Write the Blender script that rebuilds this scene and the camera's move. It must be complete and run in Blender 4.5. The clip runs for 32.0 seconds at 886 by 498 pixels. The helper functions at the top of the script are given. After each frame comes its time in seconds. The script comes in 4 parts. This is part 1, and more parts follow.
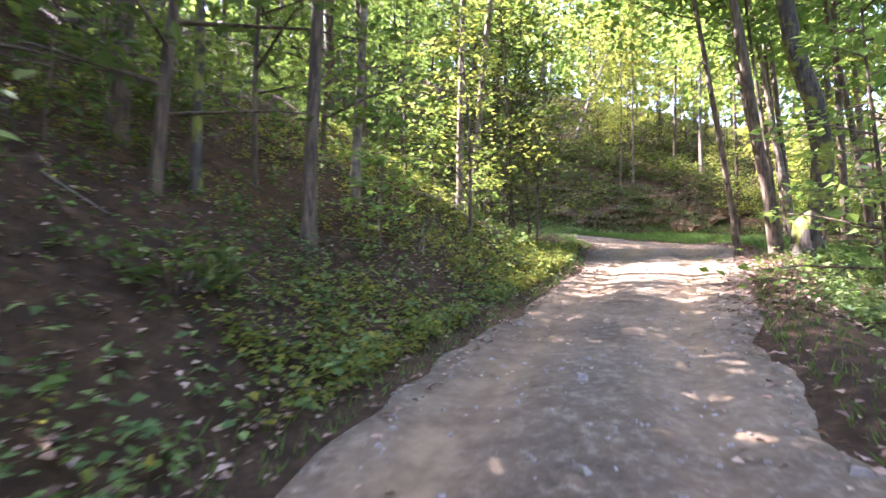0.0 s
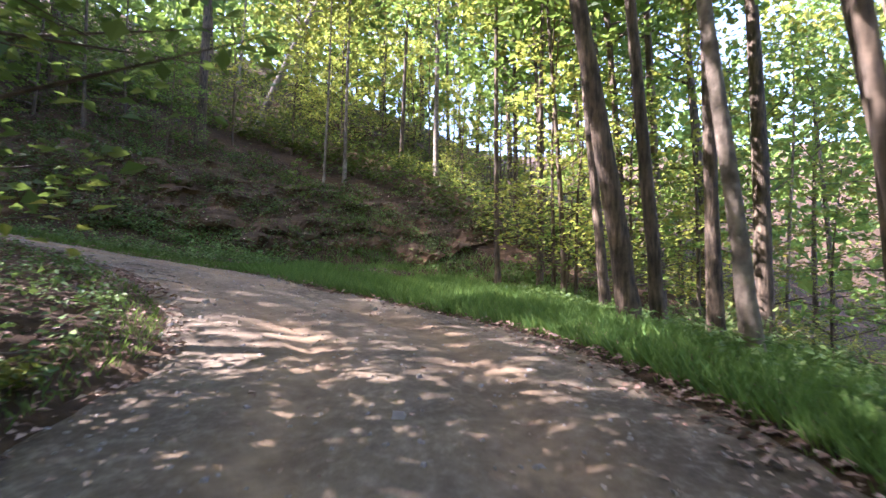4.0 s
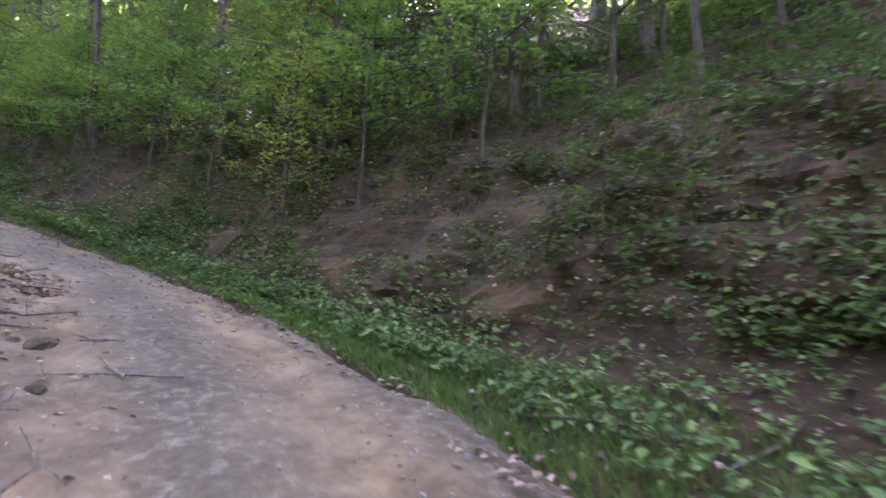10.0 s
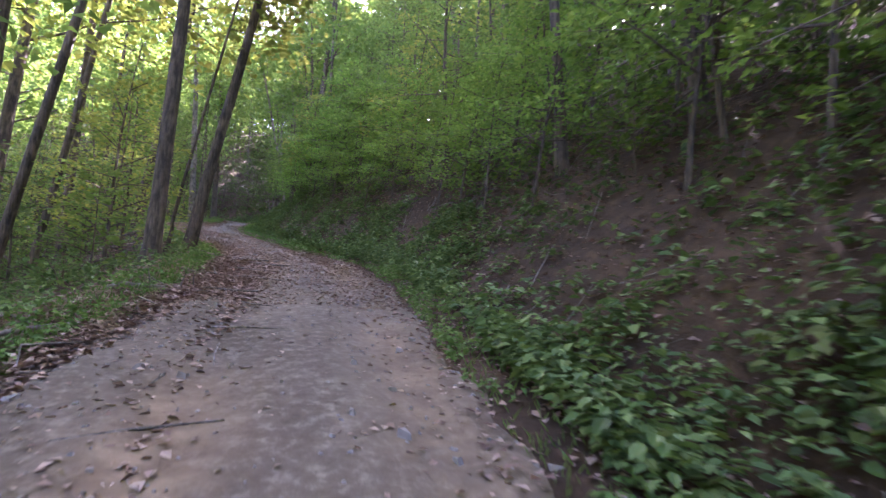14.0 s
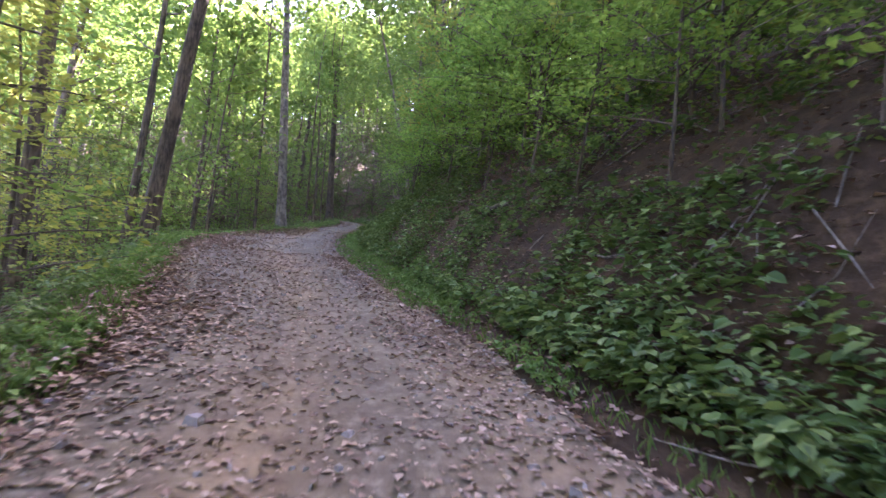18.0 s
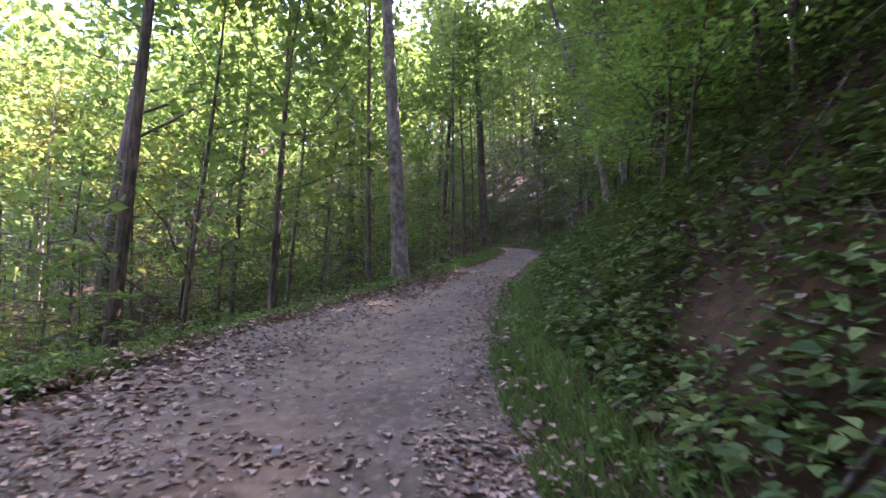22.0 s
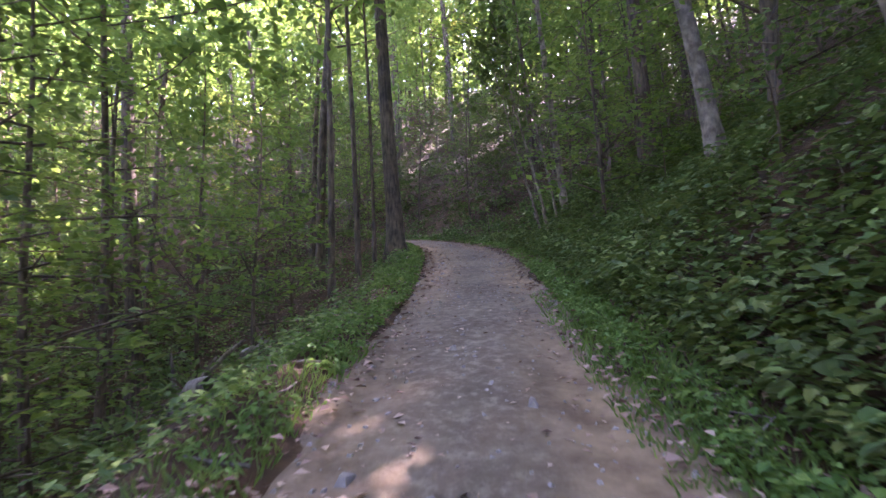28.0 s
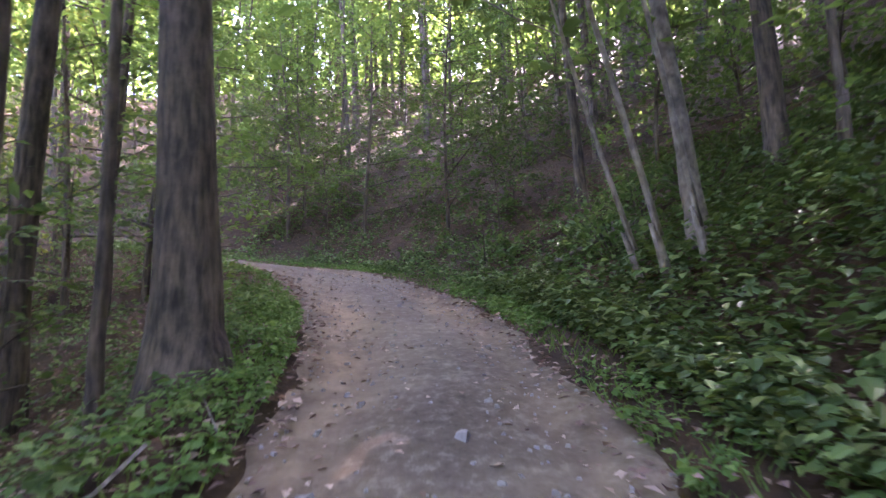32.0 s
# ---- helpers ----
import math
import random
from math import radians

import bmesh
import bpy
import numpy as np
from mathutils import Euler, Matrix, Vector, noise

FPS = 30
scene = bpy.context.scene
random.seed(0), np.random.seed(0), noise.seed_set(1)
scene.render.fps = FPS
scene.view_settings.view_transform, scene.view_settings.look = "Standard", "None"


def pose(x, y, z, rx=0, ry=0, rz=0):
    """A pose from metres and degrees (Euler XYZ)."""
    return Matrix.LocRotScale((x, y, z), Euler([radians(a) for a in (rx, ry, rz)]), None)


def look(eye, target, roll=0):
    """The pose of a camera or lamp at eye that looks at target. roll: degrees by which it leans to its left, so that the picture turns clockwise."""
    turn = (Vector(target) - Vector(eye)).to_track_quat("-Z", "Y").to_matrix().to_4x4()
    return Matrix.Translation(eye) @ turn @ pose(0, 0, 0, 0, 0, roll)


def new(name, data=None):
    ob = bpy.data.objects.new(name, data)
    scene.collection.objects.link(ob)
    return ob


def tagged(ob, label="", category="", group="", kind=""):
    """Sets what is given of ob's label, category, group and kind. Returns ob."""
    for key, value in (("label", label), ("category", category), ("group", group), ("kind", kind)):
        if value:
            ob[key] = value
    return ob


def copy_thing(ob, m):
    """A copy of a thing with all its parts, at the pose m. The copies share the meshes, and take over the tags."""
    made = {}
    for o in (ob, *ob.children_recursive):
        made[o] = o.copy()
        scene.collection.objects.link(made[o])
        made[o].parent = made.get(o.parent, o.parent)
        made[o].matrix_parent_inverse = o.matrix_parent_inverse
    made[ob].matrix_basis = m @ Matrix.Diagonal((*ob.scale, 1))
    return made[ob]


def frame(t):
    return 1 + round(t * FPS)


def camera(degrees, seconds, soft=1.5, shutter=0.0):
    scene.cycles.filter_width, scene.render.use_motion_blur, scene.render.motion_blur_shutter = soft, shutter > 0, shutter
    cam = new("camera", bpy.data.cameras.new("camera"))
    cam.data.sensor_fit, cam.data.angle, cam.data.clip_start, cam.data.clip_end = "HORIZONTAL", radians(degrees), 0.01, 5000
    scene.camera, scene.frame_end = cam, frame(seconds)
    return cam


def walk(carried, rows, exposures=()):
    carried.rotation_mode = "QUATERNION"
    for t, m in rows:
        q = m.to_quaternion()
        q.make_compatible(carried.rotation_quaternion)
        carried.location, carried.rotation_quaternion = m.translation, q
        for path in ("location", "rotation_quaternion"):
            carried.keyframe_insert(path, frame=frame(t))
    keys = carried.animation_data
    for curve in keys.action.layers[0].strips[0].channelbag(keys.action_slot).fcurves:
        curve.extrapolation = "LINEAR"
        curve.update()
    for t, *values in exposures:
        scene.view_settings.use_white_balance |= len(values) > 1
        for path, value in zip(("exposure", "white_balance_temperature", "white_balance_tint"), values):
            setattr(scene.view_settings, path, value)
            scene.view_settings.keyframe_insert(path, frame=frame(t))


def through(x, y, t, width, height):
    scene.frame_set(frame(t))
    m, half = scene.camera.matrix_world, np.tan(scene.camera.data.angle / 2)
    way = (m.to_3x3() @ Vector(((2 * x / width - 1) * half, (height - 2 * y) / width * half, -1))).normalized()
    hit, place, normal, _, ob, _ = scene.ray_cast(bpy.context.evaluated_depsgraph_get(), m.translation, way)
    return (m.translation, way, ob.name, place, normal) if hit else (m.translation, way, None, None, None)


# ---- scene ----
cam = camera(81.4, 32.0, shutter=0.3)
PATH = [
    (0.0, (0.0, 0.0, 0.0), (0.0, 1.997, 0.105), 0.0),
    (0.5, (0.39, 1.767, 0.235), (0.55, 3.757, 0.35), 0.4),
    (1.0, (0.988, 3.543, 0.462), (1.315, 5.514, 0.565), -1.4),
    (1.5, (1.672, 5.359, 0.671), (2.18, 7.291, 0.769), -0.5),
    (2.0, (2.556, 7.087, 0.914), (3.207, 8.974, 1.03), -1.8),
    (2.5, (3.334, 8.777, 1.154), (4.122, 10.607, 1.327), 1.4),
    (3.0, (4.106, 10.422, 1.389), (5.008, 12.199, 1.561), 1.2),
    (3.5, (4.861, 11.977, 1.611), (5.835, 13.717, 1.768), 0.8),
    (4.0, (5.6, 13.442, 1.821), (6.602, 15.168, 1.96), 0.4),
    (4.5, (6.324, 14.817, 2.019), (7.306, 16.554, 2.149), 0.2),
    (5.0, (7.04, 16.146, 2.21), (7.995, 17.899, 2.333), 0.8),
    (5.5, (7.629, 17.441, 2.395), (8.522, 19.226, 2.525), 1.5),
    (6.0, (8.016, 18.819, 2.515), (8.798, 20.655, 2.651), 1.2),
    (6.5, (8.083, 20.196, 2.686), (8.71, 22.09, 2.826), 3.2),
    (7.0, (8.031, 21.68, 2.797), (8.474, 23.625, 2.951), 2.2),
    (7.5, (7.75, 23.074, 2.988), (7.959, 25.057, 3.142), 2.3),
    (8.0, (7.293, 24.281, 3.193), (7.261, 26.276, 3.336), 1.9),
    (8.5, (6.838, 25.306, 3.419), (6.565, 27.282, 3.567), 0.9),
    (9.0, (6.265, 26.37, 3.55), (5.723, 28.288, 3.72), -0.2),
    (9.5, (5.358, 27.476, 3.734), (4.533, 29.288, 3.926), -0.1),
    (10.0, (4.265, 28.505, 3.969), (3.174, 30.166, 4.196), 0.4),
    (10.5, (3.179, 29.42, 4.229), (1.89, 30.928, 4.49), 0.8),
    (11.0, (2.009, 30.061, 4.503), (0.558, 31.405, 4.804), 3.3),
    (11.5, (0.853, 30.664, 4.712), (-0.745, 31.832, 4.998), 2.3),
    (12.0, (-0.384, 31.061, 4.939), (-2.105, 32.041, 5.217), 5.8),
    (12.5, (-1.513, 31.461, 5.262), (-3.324, 32.259, 5.552), 1.4),
    (13.0, (-2.715, 31.729, 5.514), (-4.583, 32.37, 5.834), 0.5),
    (13.5, (-4.022, 31.877, 5.786), (-5.93, 32.379, 6.115), 3.2),
    (14.0, (-5.539, 32.032, 6.114), (-7.483, 32.381, 6.429), 1.4),
    (14.5, (-7.105, 32.037, 6.431), (-9.071, 32.231, 6.741), 1.1),
    (15.0, (-8.665, 31.925, 6.836), (-10.636, 31.977, 7.172), 1.2),
    (15.5, (-10.228, 31.747, 7.206), (-12.203, 31.7, 7.522), 3.7),
    (16.0, (-11.769, 31.577, 7.564), (-13.741, 31.452, 7.872), 3.5),
    (16.5, (-13.265, 31.427, 7.899), (-15.239, 31.283, 8.186), 3.3),
    (17.0, (-14.716, 31.296, 8.212), (-16.693, 31.159, 8.478), 3.0),
    (17.5, (-16.121, 31.183, 8.501), (-18.1, 31.043, 8.762), 2.9),
    (18.0, (-17.505, 31.08, 8.779), (-19.479, 30.919, 9.053), 2.9),
    (18.5, (-18.865, 30.938, 9.059), (-20.835, 30.759, 9.353), 3.0),
    (19.0, (-20.154, 30.786, 9.37), (-22.117, 30.55, 9.672), 2.3),
    (19.5, (-21.425, 30.548, 9.649), (-23.378, 30.246, 9.954), 2.2),
    (20.0, (-22.658, 30.201, 9.877), (-24.596, 29.804, 10.168), 2.6),
    (20.5, (-23.88, 29.732, 10.124), (-25.795, 29.225, 10.399), 4.1),
    (21.0, (-25.021, 29.312, 10.368), (-26.905, 28.701, 10.646), 2.5),
    (21.5, (-26.111, 28.905, 10.663), (-27.96, 28.208, 10.969), -0.7),
    (22.0, (-27.101, 28.416, 10.909), (-28.916, 27.647, 11.243), -0.2),
    (22.5, (-28.049, 27.953, 11.164), (-29.827, 27.1, 11.494), -2.2),
    (23.0, (-28.959, 27.469, 11.393), (-30.706, 26.554, 11.725), -3.9),
    (23.5, (-29.852, 27.026, 11.612), (-31.586, 26.086, 11.946), -3.9),
    (24.0, (-30.672, 26.648, 11.804), (-32.408, 25.709, 12.124), -6.0),
    (24.5, (-31.487, 26.274, 12.016), (-33.233, 25.352, 12.331), -6.2),
    (25.0, (-32.265, 25.942, 12.212), (-34.033, 25.064, 12.534), -5.0),
    (25.5, (-33.072, 25.69, 12.4), (-34.872, 24.875, 12.707), -5.5),
    (26.0, (-34.026, 25.423, 12.578), (-35.861, 24.686, 12.878), -7.5),
    (26.5, (-35.051, 25.138, 12.816), (-36.926, 24.503, 13.102), -5.5),
    (27.0, (-36.115, 24.857, 13.063), (-38.019, 24.311, 13.339), -5.0),
    (27.5, (-37.261, 24.584, 13.328), (-39.188, 24.117, 13.588), -4.0),
    (28.0, (-38.486, 24.32, 13.611), (-40.43, 23.916, 13.855), -3.0),
    (28.5, (-39.793, 24.064, 13.913), (-41.745, 23.704, 14.149), -2.5),
    (29.0, (-41.139, 23.812, 14.223), (-43.097, 23.493, 14.475), 0.9),
    (29.5, (-42.517, 23.641, 14.472), (-44.481, 23.346, 14.71), 0.1),
    (30.0, (-43.888, 23.431, 14.724), (-45.85, 23.126, 14.969), 0.3),
    (30.5, (-45.213, 23.202, 15.001), (-47.177, 22.903, 15.238), 1.6),
    (31.0, (-46.536, 23.022, 15.284), (-48.499, 22.737, 15.545), 1.6),
    (31.5, (-47.847, 22.765, 15.552), (-49.81, 22.489, 15.819), 4.0),
    (32.0, (-49.193, 22.7, 15.82), (-51.151, 22.385, 16.08), -2.0),
]
EXPOSURES = [(0, 4.2, 5700, 36), (1, 3.9, 5700, 36), (2.5, 3.7, 5650, 35), (5, 3.4, 5500, 34), (7, 3.85, 5600, 41), (9, 4.4, 5650, 43), (11, 4.65, 5650, 45),
             (13, 4.55, 5650, 47), (15, 4.35, 5650, 48), (19, 4.65, 5700, 49), (23, 4.05, 5750, 51), (25.5, 4.0, 5800, 51), (29, 4.85, 5800, 52), (32, 5.05, 5800, 52)]

walk(cam, [(t, look(eye, target, roll)) for t, eye, target, roll in PATH], EXPOSURES)

# ---- light ----
SUN_YAW, SUN_HEIGHT = 62.0, 45.0  # degrees to the left of +y, degrees above the horizon
world = bpy.data.worlds.new("world")
scene.world = world
world.use_nodes = True
sky = world.node_tree.nodes.new("ShaderNodeTexSky")
sky.sky_type, sky.sun_disc = "NISHITA", False
sky.sun_elevation, sky.sun_rotation = radians(SUN_HEIGHT), radians(-SUN_YAW)
sky.dust_density = 2.5
back = world.node_tree.nodes["Background"]
world.node_tree.links.new(sky.outputs[0], back.inputs[0])
back.inputs[1].default_value = 0.12
sun = new("sun", bpy.data.lights.new("sun", "SUN"))
sun.data.energy, sun.data.angle, sun.data.color = 4.4, radians(0.5), (1.0, 0.93, 0.8)
a, e = radians(SUN_YAW), radians(SUN_HEIGHT)
sun.matrix_world = look((-40 * math.sin(a), 40 * math.cos(a), 60), (-40 * math.sin(a) + math.sin(a) * math.cos(e), 40 * math.cos(a) - math.cos(a) * math.cos(e), 60 - math.sin(e)))

# ---- materials ----


def material(name):
    m = bpy.data.materials.new(name)
    m.use_nodes = True
    return m, m.node_tree.nodes, m.node_tree.links, m.node_tree.nodes["Principled BSDF"]


def noise_node(nodes, links, scale, detail=6.0, rough=0.6, coord="Object"):
    c, n = nodes.new("ShaderNodeTexCoord"), nodes.new("ShaderNodeTexNoise")
    n.inputs["Scale"].default_value, n.inputs["Detail"].default_value, n.inputs["Roughness"].default_value = scale, detail, rough
    links.new(c.outputs[coord], n.inputs["Vector"])
    return n


def ramp(nodes, links, source, stops):
    r = nodes.new("ShaderNodeValToRGB")
    while len(r.color_ramp.elements) < len(stops):
        r.color_ramp.elements.new(0.5)
    for el, (p, c) in zip(r.color_ramp.elements, stops):
        el.position, el.color = p, (*c, 1)
    links.new(source, r.inputs[0])
    return r.outputs[0]


def mix(nodes, links, fac, a, b, mode="MIX"):
    m = nodes.new("ShaderNodeMix")
    m.data_type, m.blend_type = "RGBA", mode
    for socket, v in ((m.inputs[0], fac), (m.inputs[6], a), (m.inputs[7], b)):
        if hasattr(v, "is_output"):
            links.new(v, socket)
        else:
            socket.default_value = v if isinstance(v, float) else (*v, 1)
    return m.outputs[2]


def bump(nodes, links, bsdf, height, strength, distance):
    b = nodes.new("ShaderNodeBump")
    b.inputs["Strength"].default_value, b.inputs["Distance"].default_value = strength, distance
    links.new(height, b.inputs["Height"])
    links.new(b.outputs[0], bsdf.inputs["Normal"])


def earth(name, stops_big, stops_small, big, small, rough=0.95, depth=0.05, share=0.5):
    """Soil, gravel and litter: two scales of mottling and a bump."""
    m, nodes, links, bsdf = material(name)
    nb, ns = noise_node(nodes, links, big), noise_node(nodes, links, small, 10.0, 0.7)
    cb, cs = ramp(nodes, links, nb.outputs[0], stops_big), ramp(nodes, links, ns.outputs[0], stops_small)
    links.new(mix(nodes, links, share, cb, cs), bsdf.inputs["Base Color"])
    bsdf.inputs["Roughness"].default_value, bsdf.inputs["Specular IOR Level"].default_value = rough, 0.2
    bump(nodes, links, bsdf, ns.outputs[0], 0.8, depth)
    return m


def leafy(name, dark, mid, light, through=0.45, gloss=0.45, glow=(0.23, 0.33, 0.055)):
    """Thin leaves: each its own tint, shining through against the light."""
    m, nodes, links, bsdf = material(name)
    g, o = nodes.new("ShaderNodeNewGeometry"), nodes.new("ShaderNodeObjectInfo")
    c = ramp(nodes, links, g.outputs["Random Per Island"], [(0.0, dark), (0.5, mid), (0.97, light)])
    h = nodes.new("ShaderNodeHueSaturation")
    links.new(c, h.inputs["Color"])
    for socket, low, high in (("Hue", 0.485, 0.512), ("Value", 0.75, 1.25)):
        r = nodes.new("ShaderNodeMapRange")
        r.inputs["To Min"].default_value, r.inputs["To Max"].default_value = low, high
        links.new(o.outputs["Random"], r.inputs["Value"])
        links.new(r.outputs[0], h.inputs[socket])
    links.new(h.outputs[0], bsdf.inputs["Base Color"])
    bsdf.inputs["Roughness"].default_value, bsdf.inputs["Specular IOR Level"].default_value = gloss + 0.15, 0.2
    t, s = nodes.new("ShaderNodeBsdfTranslucent"), nodes.new("ShaderNodeMixShader")
    links.new(mix(nodes, links, 0.6, h.outputs[0], glow), t.inputs["Color"])
    s.inputs[0].default_value = through
    links.new(bsdf.outputs[0], s.inputs[1])
    links.new(t.outputs[0], s.inputs[2])
    links.new(s.outputs[0], nodes["Material Output"].inputs["Surface"])
    return m


def barky(name, dark, light, moss=0.0, grain=(9, 9, 1.6)):
    m, nodes, links, bsdf = material(name)
    c, mp, n = nodes.new("ShaderNodeTexCoord"), nodes.new("ShaderNodeMapping"), nodes.new("ShaderNodeTexNoise")
    mp.inputs["Scale"].default_value = grain
    n.inputs["Scale"].default_value, n.inputs["Detail"].default_value = 2.0, 9.0
    links.new(c.outputs["Object"], mp.inputs[0])
    links.new(mp.outputs[0], n.inputs["Vector"])
    col = ramp(nodes, links, n.outputs[0], [(0.32, dark), (0.62, light)])
    p = noise_node(nodes, links, 1.7, 7.0, 0.7)
    blot = ramp(nodes, links, p.outputs[0], [(0.40, (1.0, 1.0, 1.0)), (0.60, (0.45, 0.45, 0.42))])
    col = mix(nodes, links, 1.0, col, blot, "MULTIPLY")
    if moss:
        q = noise_node(nodes, links, 2.2, 5.0)
        fac = ramp(nodes, links, q.outputs[0], [(0.62 - moss, (0, 0, 0)), (0.7 - moss, (1, 1, 1))])
        col = mix(nodes, links, fac, col, (0.16, 0.17, 0.02))
    links.new(col, bsdf.inputs["Base Color"])
    bsdf.inputs["Roughness"].default_value = 0.9
    bump(nodes, links, bsdf, n.outputs[0], 1.0, 0.03)
    return m


SOIL = earth("forest_soil", [(0.3, (0.030, 0.018, 0.010)), (0.5, (0.057, 0.033, 0.016)), (0.7, (0.12, 0.068, 0.030))],
             [(0.32, (0.014, 0.010, 0.006)), (0.5, (0.057, 0.034, 0.017)), (0.68, (0.155, 0.093, 0.045))], 0.35, 5.0, depth=0.12)
ROADBED = earth("gravel_road", [(0.34, (0.065, 0.046, 0.027)), (0.5, (0.14, 0.107, 0.068)), (0.64, (0.235, 0.177, 0.108))],
                [(0.32, (0.04, 0.029, 0.018)), (0.52, (0.128, 0.099, 0.068)), (0.68, (0.32, 0.262, 0.19))], 0.6, 9.0, depth=0.03, share=0.55)
nodes, links = ROADBED.node_tree.nodes, ROADBED.node_tree.links
worn = nodes.new("ShaderNodeAttribute")  # how far the wheels have worn the gravel off
worn.attribute_name = "rut"
gravel_colour = nodes["Principled BSDF"].inputs["Base Color"].links[0].from_socket
mud = ramp(nodes, links, noise_node(nodes, links, 2.5, 8.0, 0.65).outputs[0], [(0.36, (0.13, 0.082, 0.045)), (0.62, (0.30, 0.205, 0.115))])
links.new(mix(nodes, links, worn.outputs["Fac"], gravel_colour, mud), nodes["Principled BSDF"].inputs["Base Color"])
STONE = earth("pale_stone", [(0.3, (0.17, 0.14, 0.12)), (0.7, (0.33, 0.29, 0.25))], [(0.3, (0.14, 0.12, 0.10)), (0.7, (0.36, 0.32, 0.28))], 3.0, 20.0, 0.85, 0.01)
def strata(name, dark, mid, light):
    """Crumbling layered rock: thin uneven beds, soil in the joints, small stains."""
    m, nodes, links, bsdf = material(name)
    c, mp, n = nodes.new("ShaderNodeTexCoord"), nodes.new("ShaderNodeMapping"), nodes.new("ShaderNodeTexNoise")
    mp.inputs["Scale"].default_value, mp.inputs["Rotation"].default_value = (0.7, 0.7, 6.5), (radians(5), radians(-4), 0)
    n.inputs["Scale"].default_value, n.inputs["Detail"].default_value, n.inputs["Roughness"].default_value = 1.3, 9.0, 0.68
    links.new(c.outputs["Object"], mp.inputs[0])
    links.new(mp.outputs[0], n.inputs["Vector"])
    beds = ramp(nodes, links, n.outputs[0], [(0.34, dark), (0.52, mid), (0.70, light)])
    grit = noise_node(nodes, links, 11.0, 9.0, 0.72)
    col = mix(nodes, links, 0.4, beds, ramp(nodes, links, grit.outputs[0], [(0.35, dark), (0.55, mid), (0.72, light)]))
    patch = noise_node(nodes, links, 0.8, 5.0, 0.6)
    col = mix(nodes, links, ramp(nodes, links, patch.outputs[0], [(0.50, (0, 0, 0)), (0.66, (0.8, 0.8, 0.8))]), col, (0.15, 0.088, 0.046))
    links.new(col, bsdf.inputs["Base Color"])
    bsdf.inputs["Roughness"].default_value, bsdf.inputs["Specular IOR Level"].default_value = 0.95, 0.15
    bump(nodes, links, bsdf, mix(nodes, links, 0.5, n.outputs[0], grit.outputs[0]), 0.9, 0.08)
    return m


STRATA = strata("layered_bank_rock", (0.020, 0.013, 0.007), (0.084, 0.053, 0.029), (0.19, 0.128, 0.070))
ROCK = earth("bank_rock", [(0.35, (0.05, 0.035, 0.022)), (0.65, (0.13, 0.09, 0.055))], [(0.3, (0.04, 0.032, 0.02)), (0.65, (0.15, 0.11, 0.07))], 1.2, 8.0, 0.9, 0.05)
LEAF_CANOPY = leafy("canopy_leaf", (0.05, 0.09, 0.022), (0.098, 0.168, 0.035), (0.205, 0.26, 0.05), 0.5)
# lit copy of the leaf: gold base and glow stand in for sunlight
LEAF_GOLD = leafy("sunlit_gold_leaf", (0.10, 0.145, 0.025), (0.19, 0.215, 0.035), (0.36, 0.30, 0.045), 0.5, glow=(0.34, 0.39, 0.07))
# lighter copy of the canopy leaf: skylight put into the overhanging boughs' colour
LEAF_BRIGHT = leafy("skylit_leaf", (0.065, 0.125, 0.024), (0.13, 0.225, 0.038), (0.24, 0.31, 0.055), 0.5, glow=(0.25, 0.38, 0.05))
# darker leaf: own tone of the thickets, painted shade on brush and slopes
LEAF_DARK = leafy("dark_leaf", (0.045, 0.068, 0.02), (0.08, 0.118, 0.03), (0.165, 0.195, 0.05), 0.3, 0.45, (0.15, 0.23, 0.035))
LEAF_HERB = leafy("herb_leaf", (0.05, 0.085, 0.028), (0.09, 0.145, 0.04), (0.19, 0.24, 0.07), 0.3, glow=(0.17, 0.26, 0.045))
GRASS = leafy("grass_blade", (0.05, 0.105, 0.025), (0.085, 0.16, 0.035), (0.16, 0.23, 0.055), 0.4)
LITTER = leafy("dead_leaf", (0.15, 0.095, 0.062), (0.33, 0.222, 0.15), (0.49, 0.36, 0.255), 0.05, 0.7, (0.3, 0.2, 0.12))
BARK = barky("grey_brown_bark", (0.042, 0.029, 0.017), (0.165, 0.116, 0.071))
BARK_PALE = barky("pale_smooth_bark", (0.10, 0.076, 0.05), (0.27, 0.215, 0.15), grain=(4.5, 4.5, 3.0))
BARK_MOSS = barky("mossy_dark_bark", (0.03, 0.024, 0.018), (0.10, 0.08, 0.06), 0.14)
DEADWOOD = barky("grey_dead_wood", (0.09, 0.07, 0.05), (0.30, 0.25, 0.20))

# ---- mesh helpers ----
rng = np.random.default_rng(7)


def quads(name, verts, faces, mat, smooth=False):
    """A mesh from arrays of points and four-cornered faces."""
    me = bpy.data.meshes.new(name)
    faces = np.asarray(faces, np.int32).reshape(-1, 4)
    me.vertices.add(len(verts))
    me.vertices.foreach_set("co", np.asarray(verts, np.float32).ravel())
    me.loops.add(faces.size)
    me.loops.foreach_set("vertex_index", faces.ravel())
    me.polygons.add(len(faces))
    me.polygons.foreach_set("loop_start", np.arange(len(faces), dtype=np.int32) * 4)
    me.polygons.foreach_set("use_smooth", np.full(len(faces), smooth))
    me.update(calc_edges=True)
    me.materials.append(mat)
    return me


def part(name, me, parent=None, label=""):
    ob = new(name, me)
    ob.parent = parent
    return tagged(ob, label)


def unit(v):
    return v / (np.linalg.norm(v, axis=-1, keepdims=True) + 1e-9)


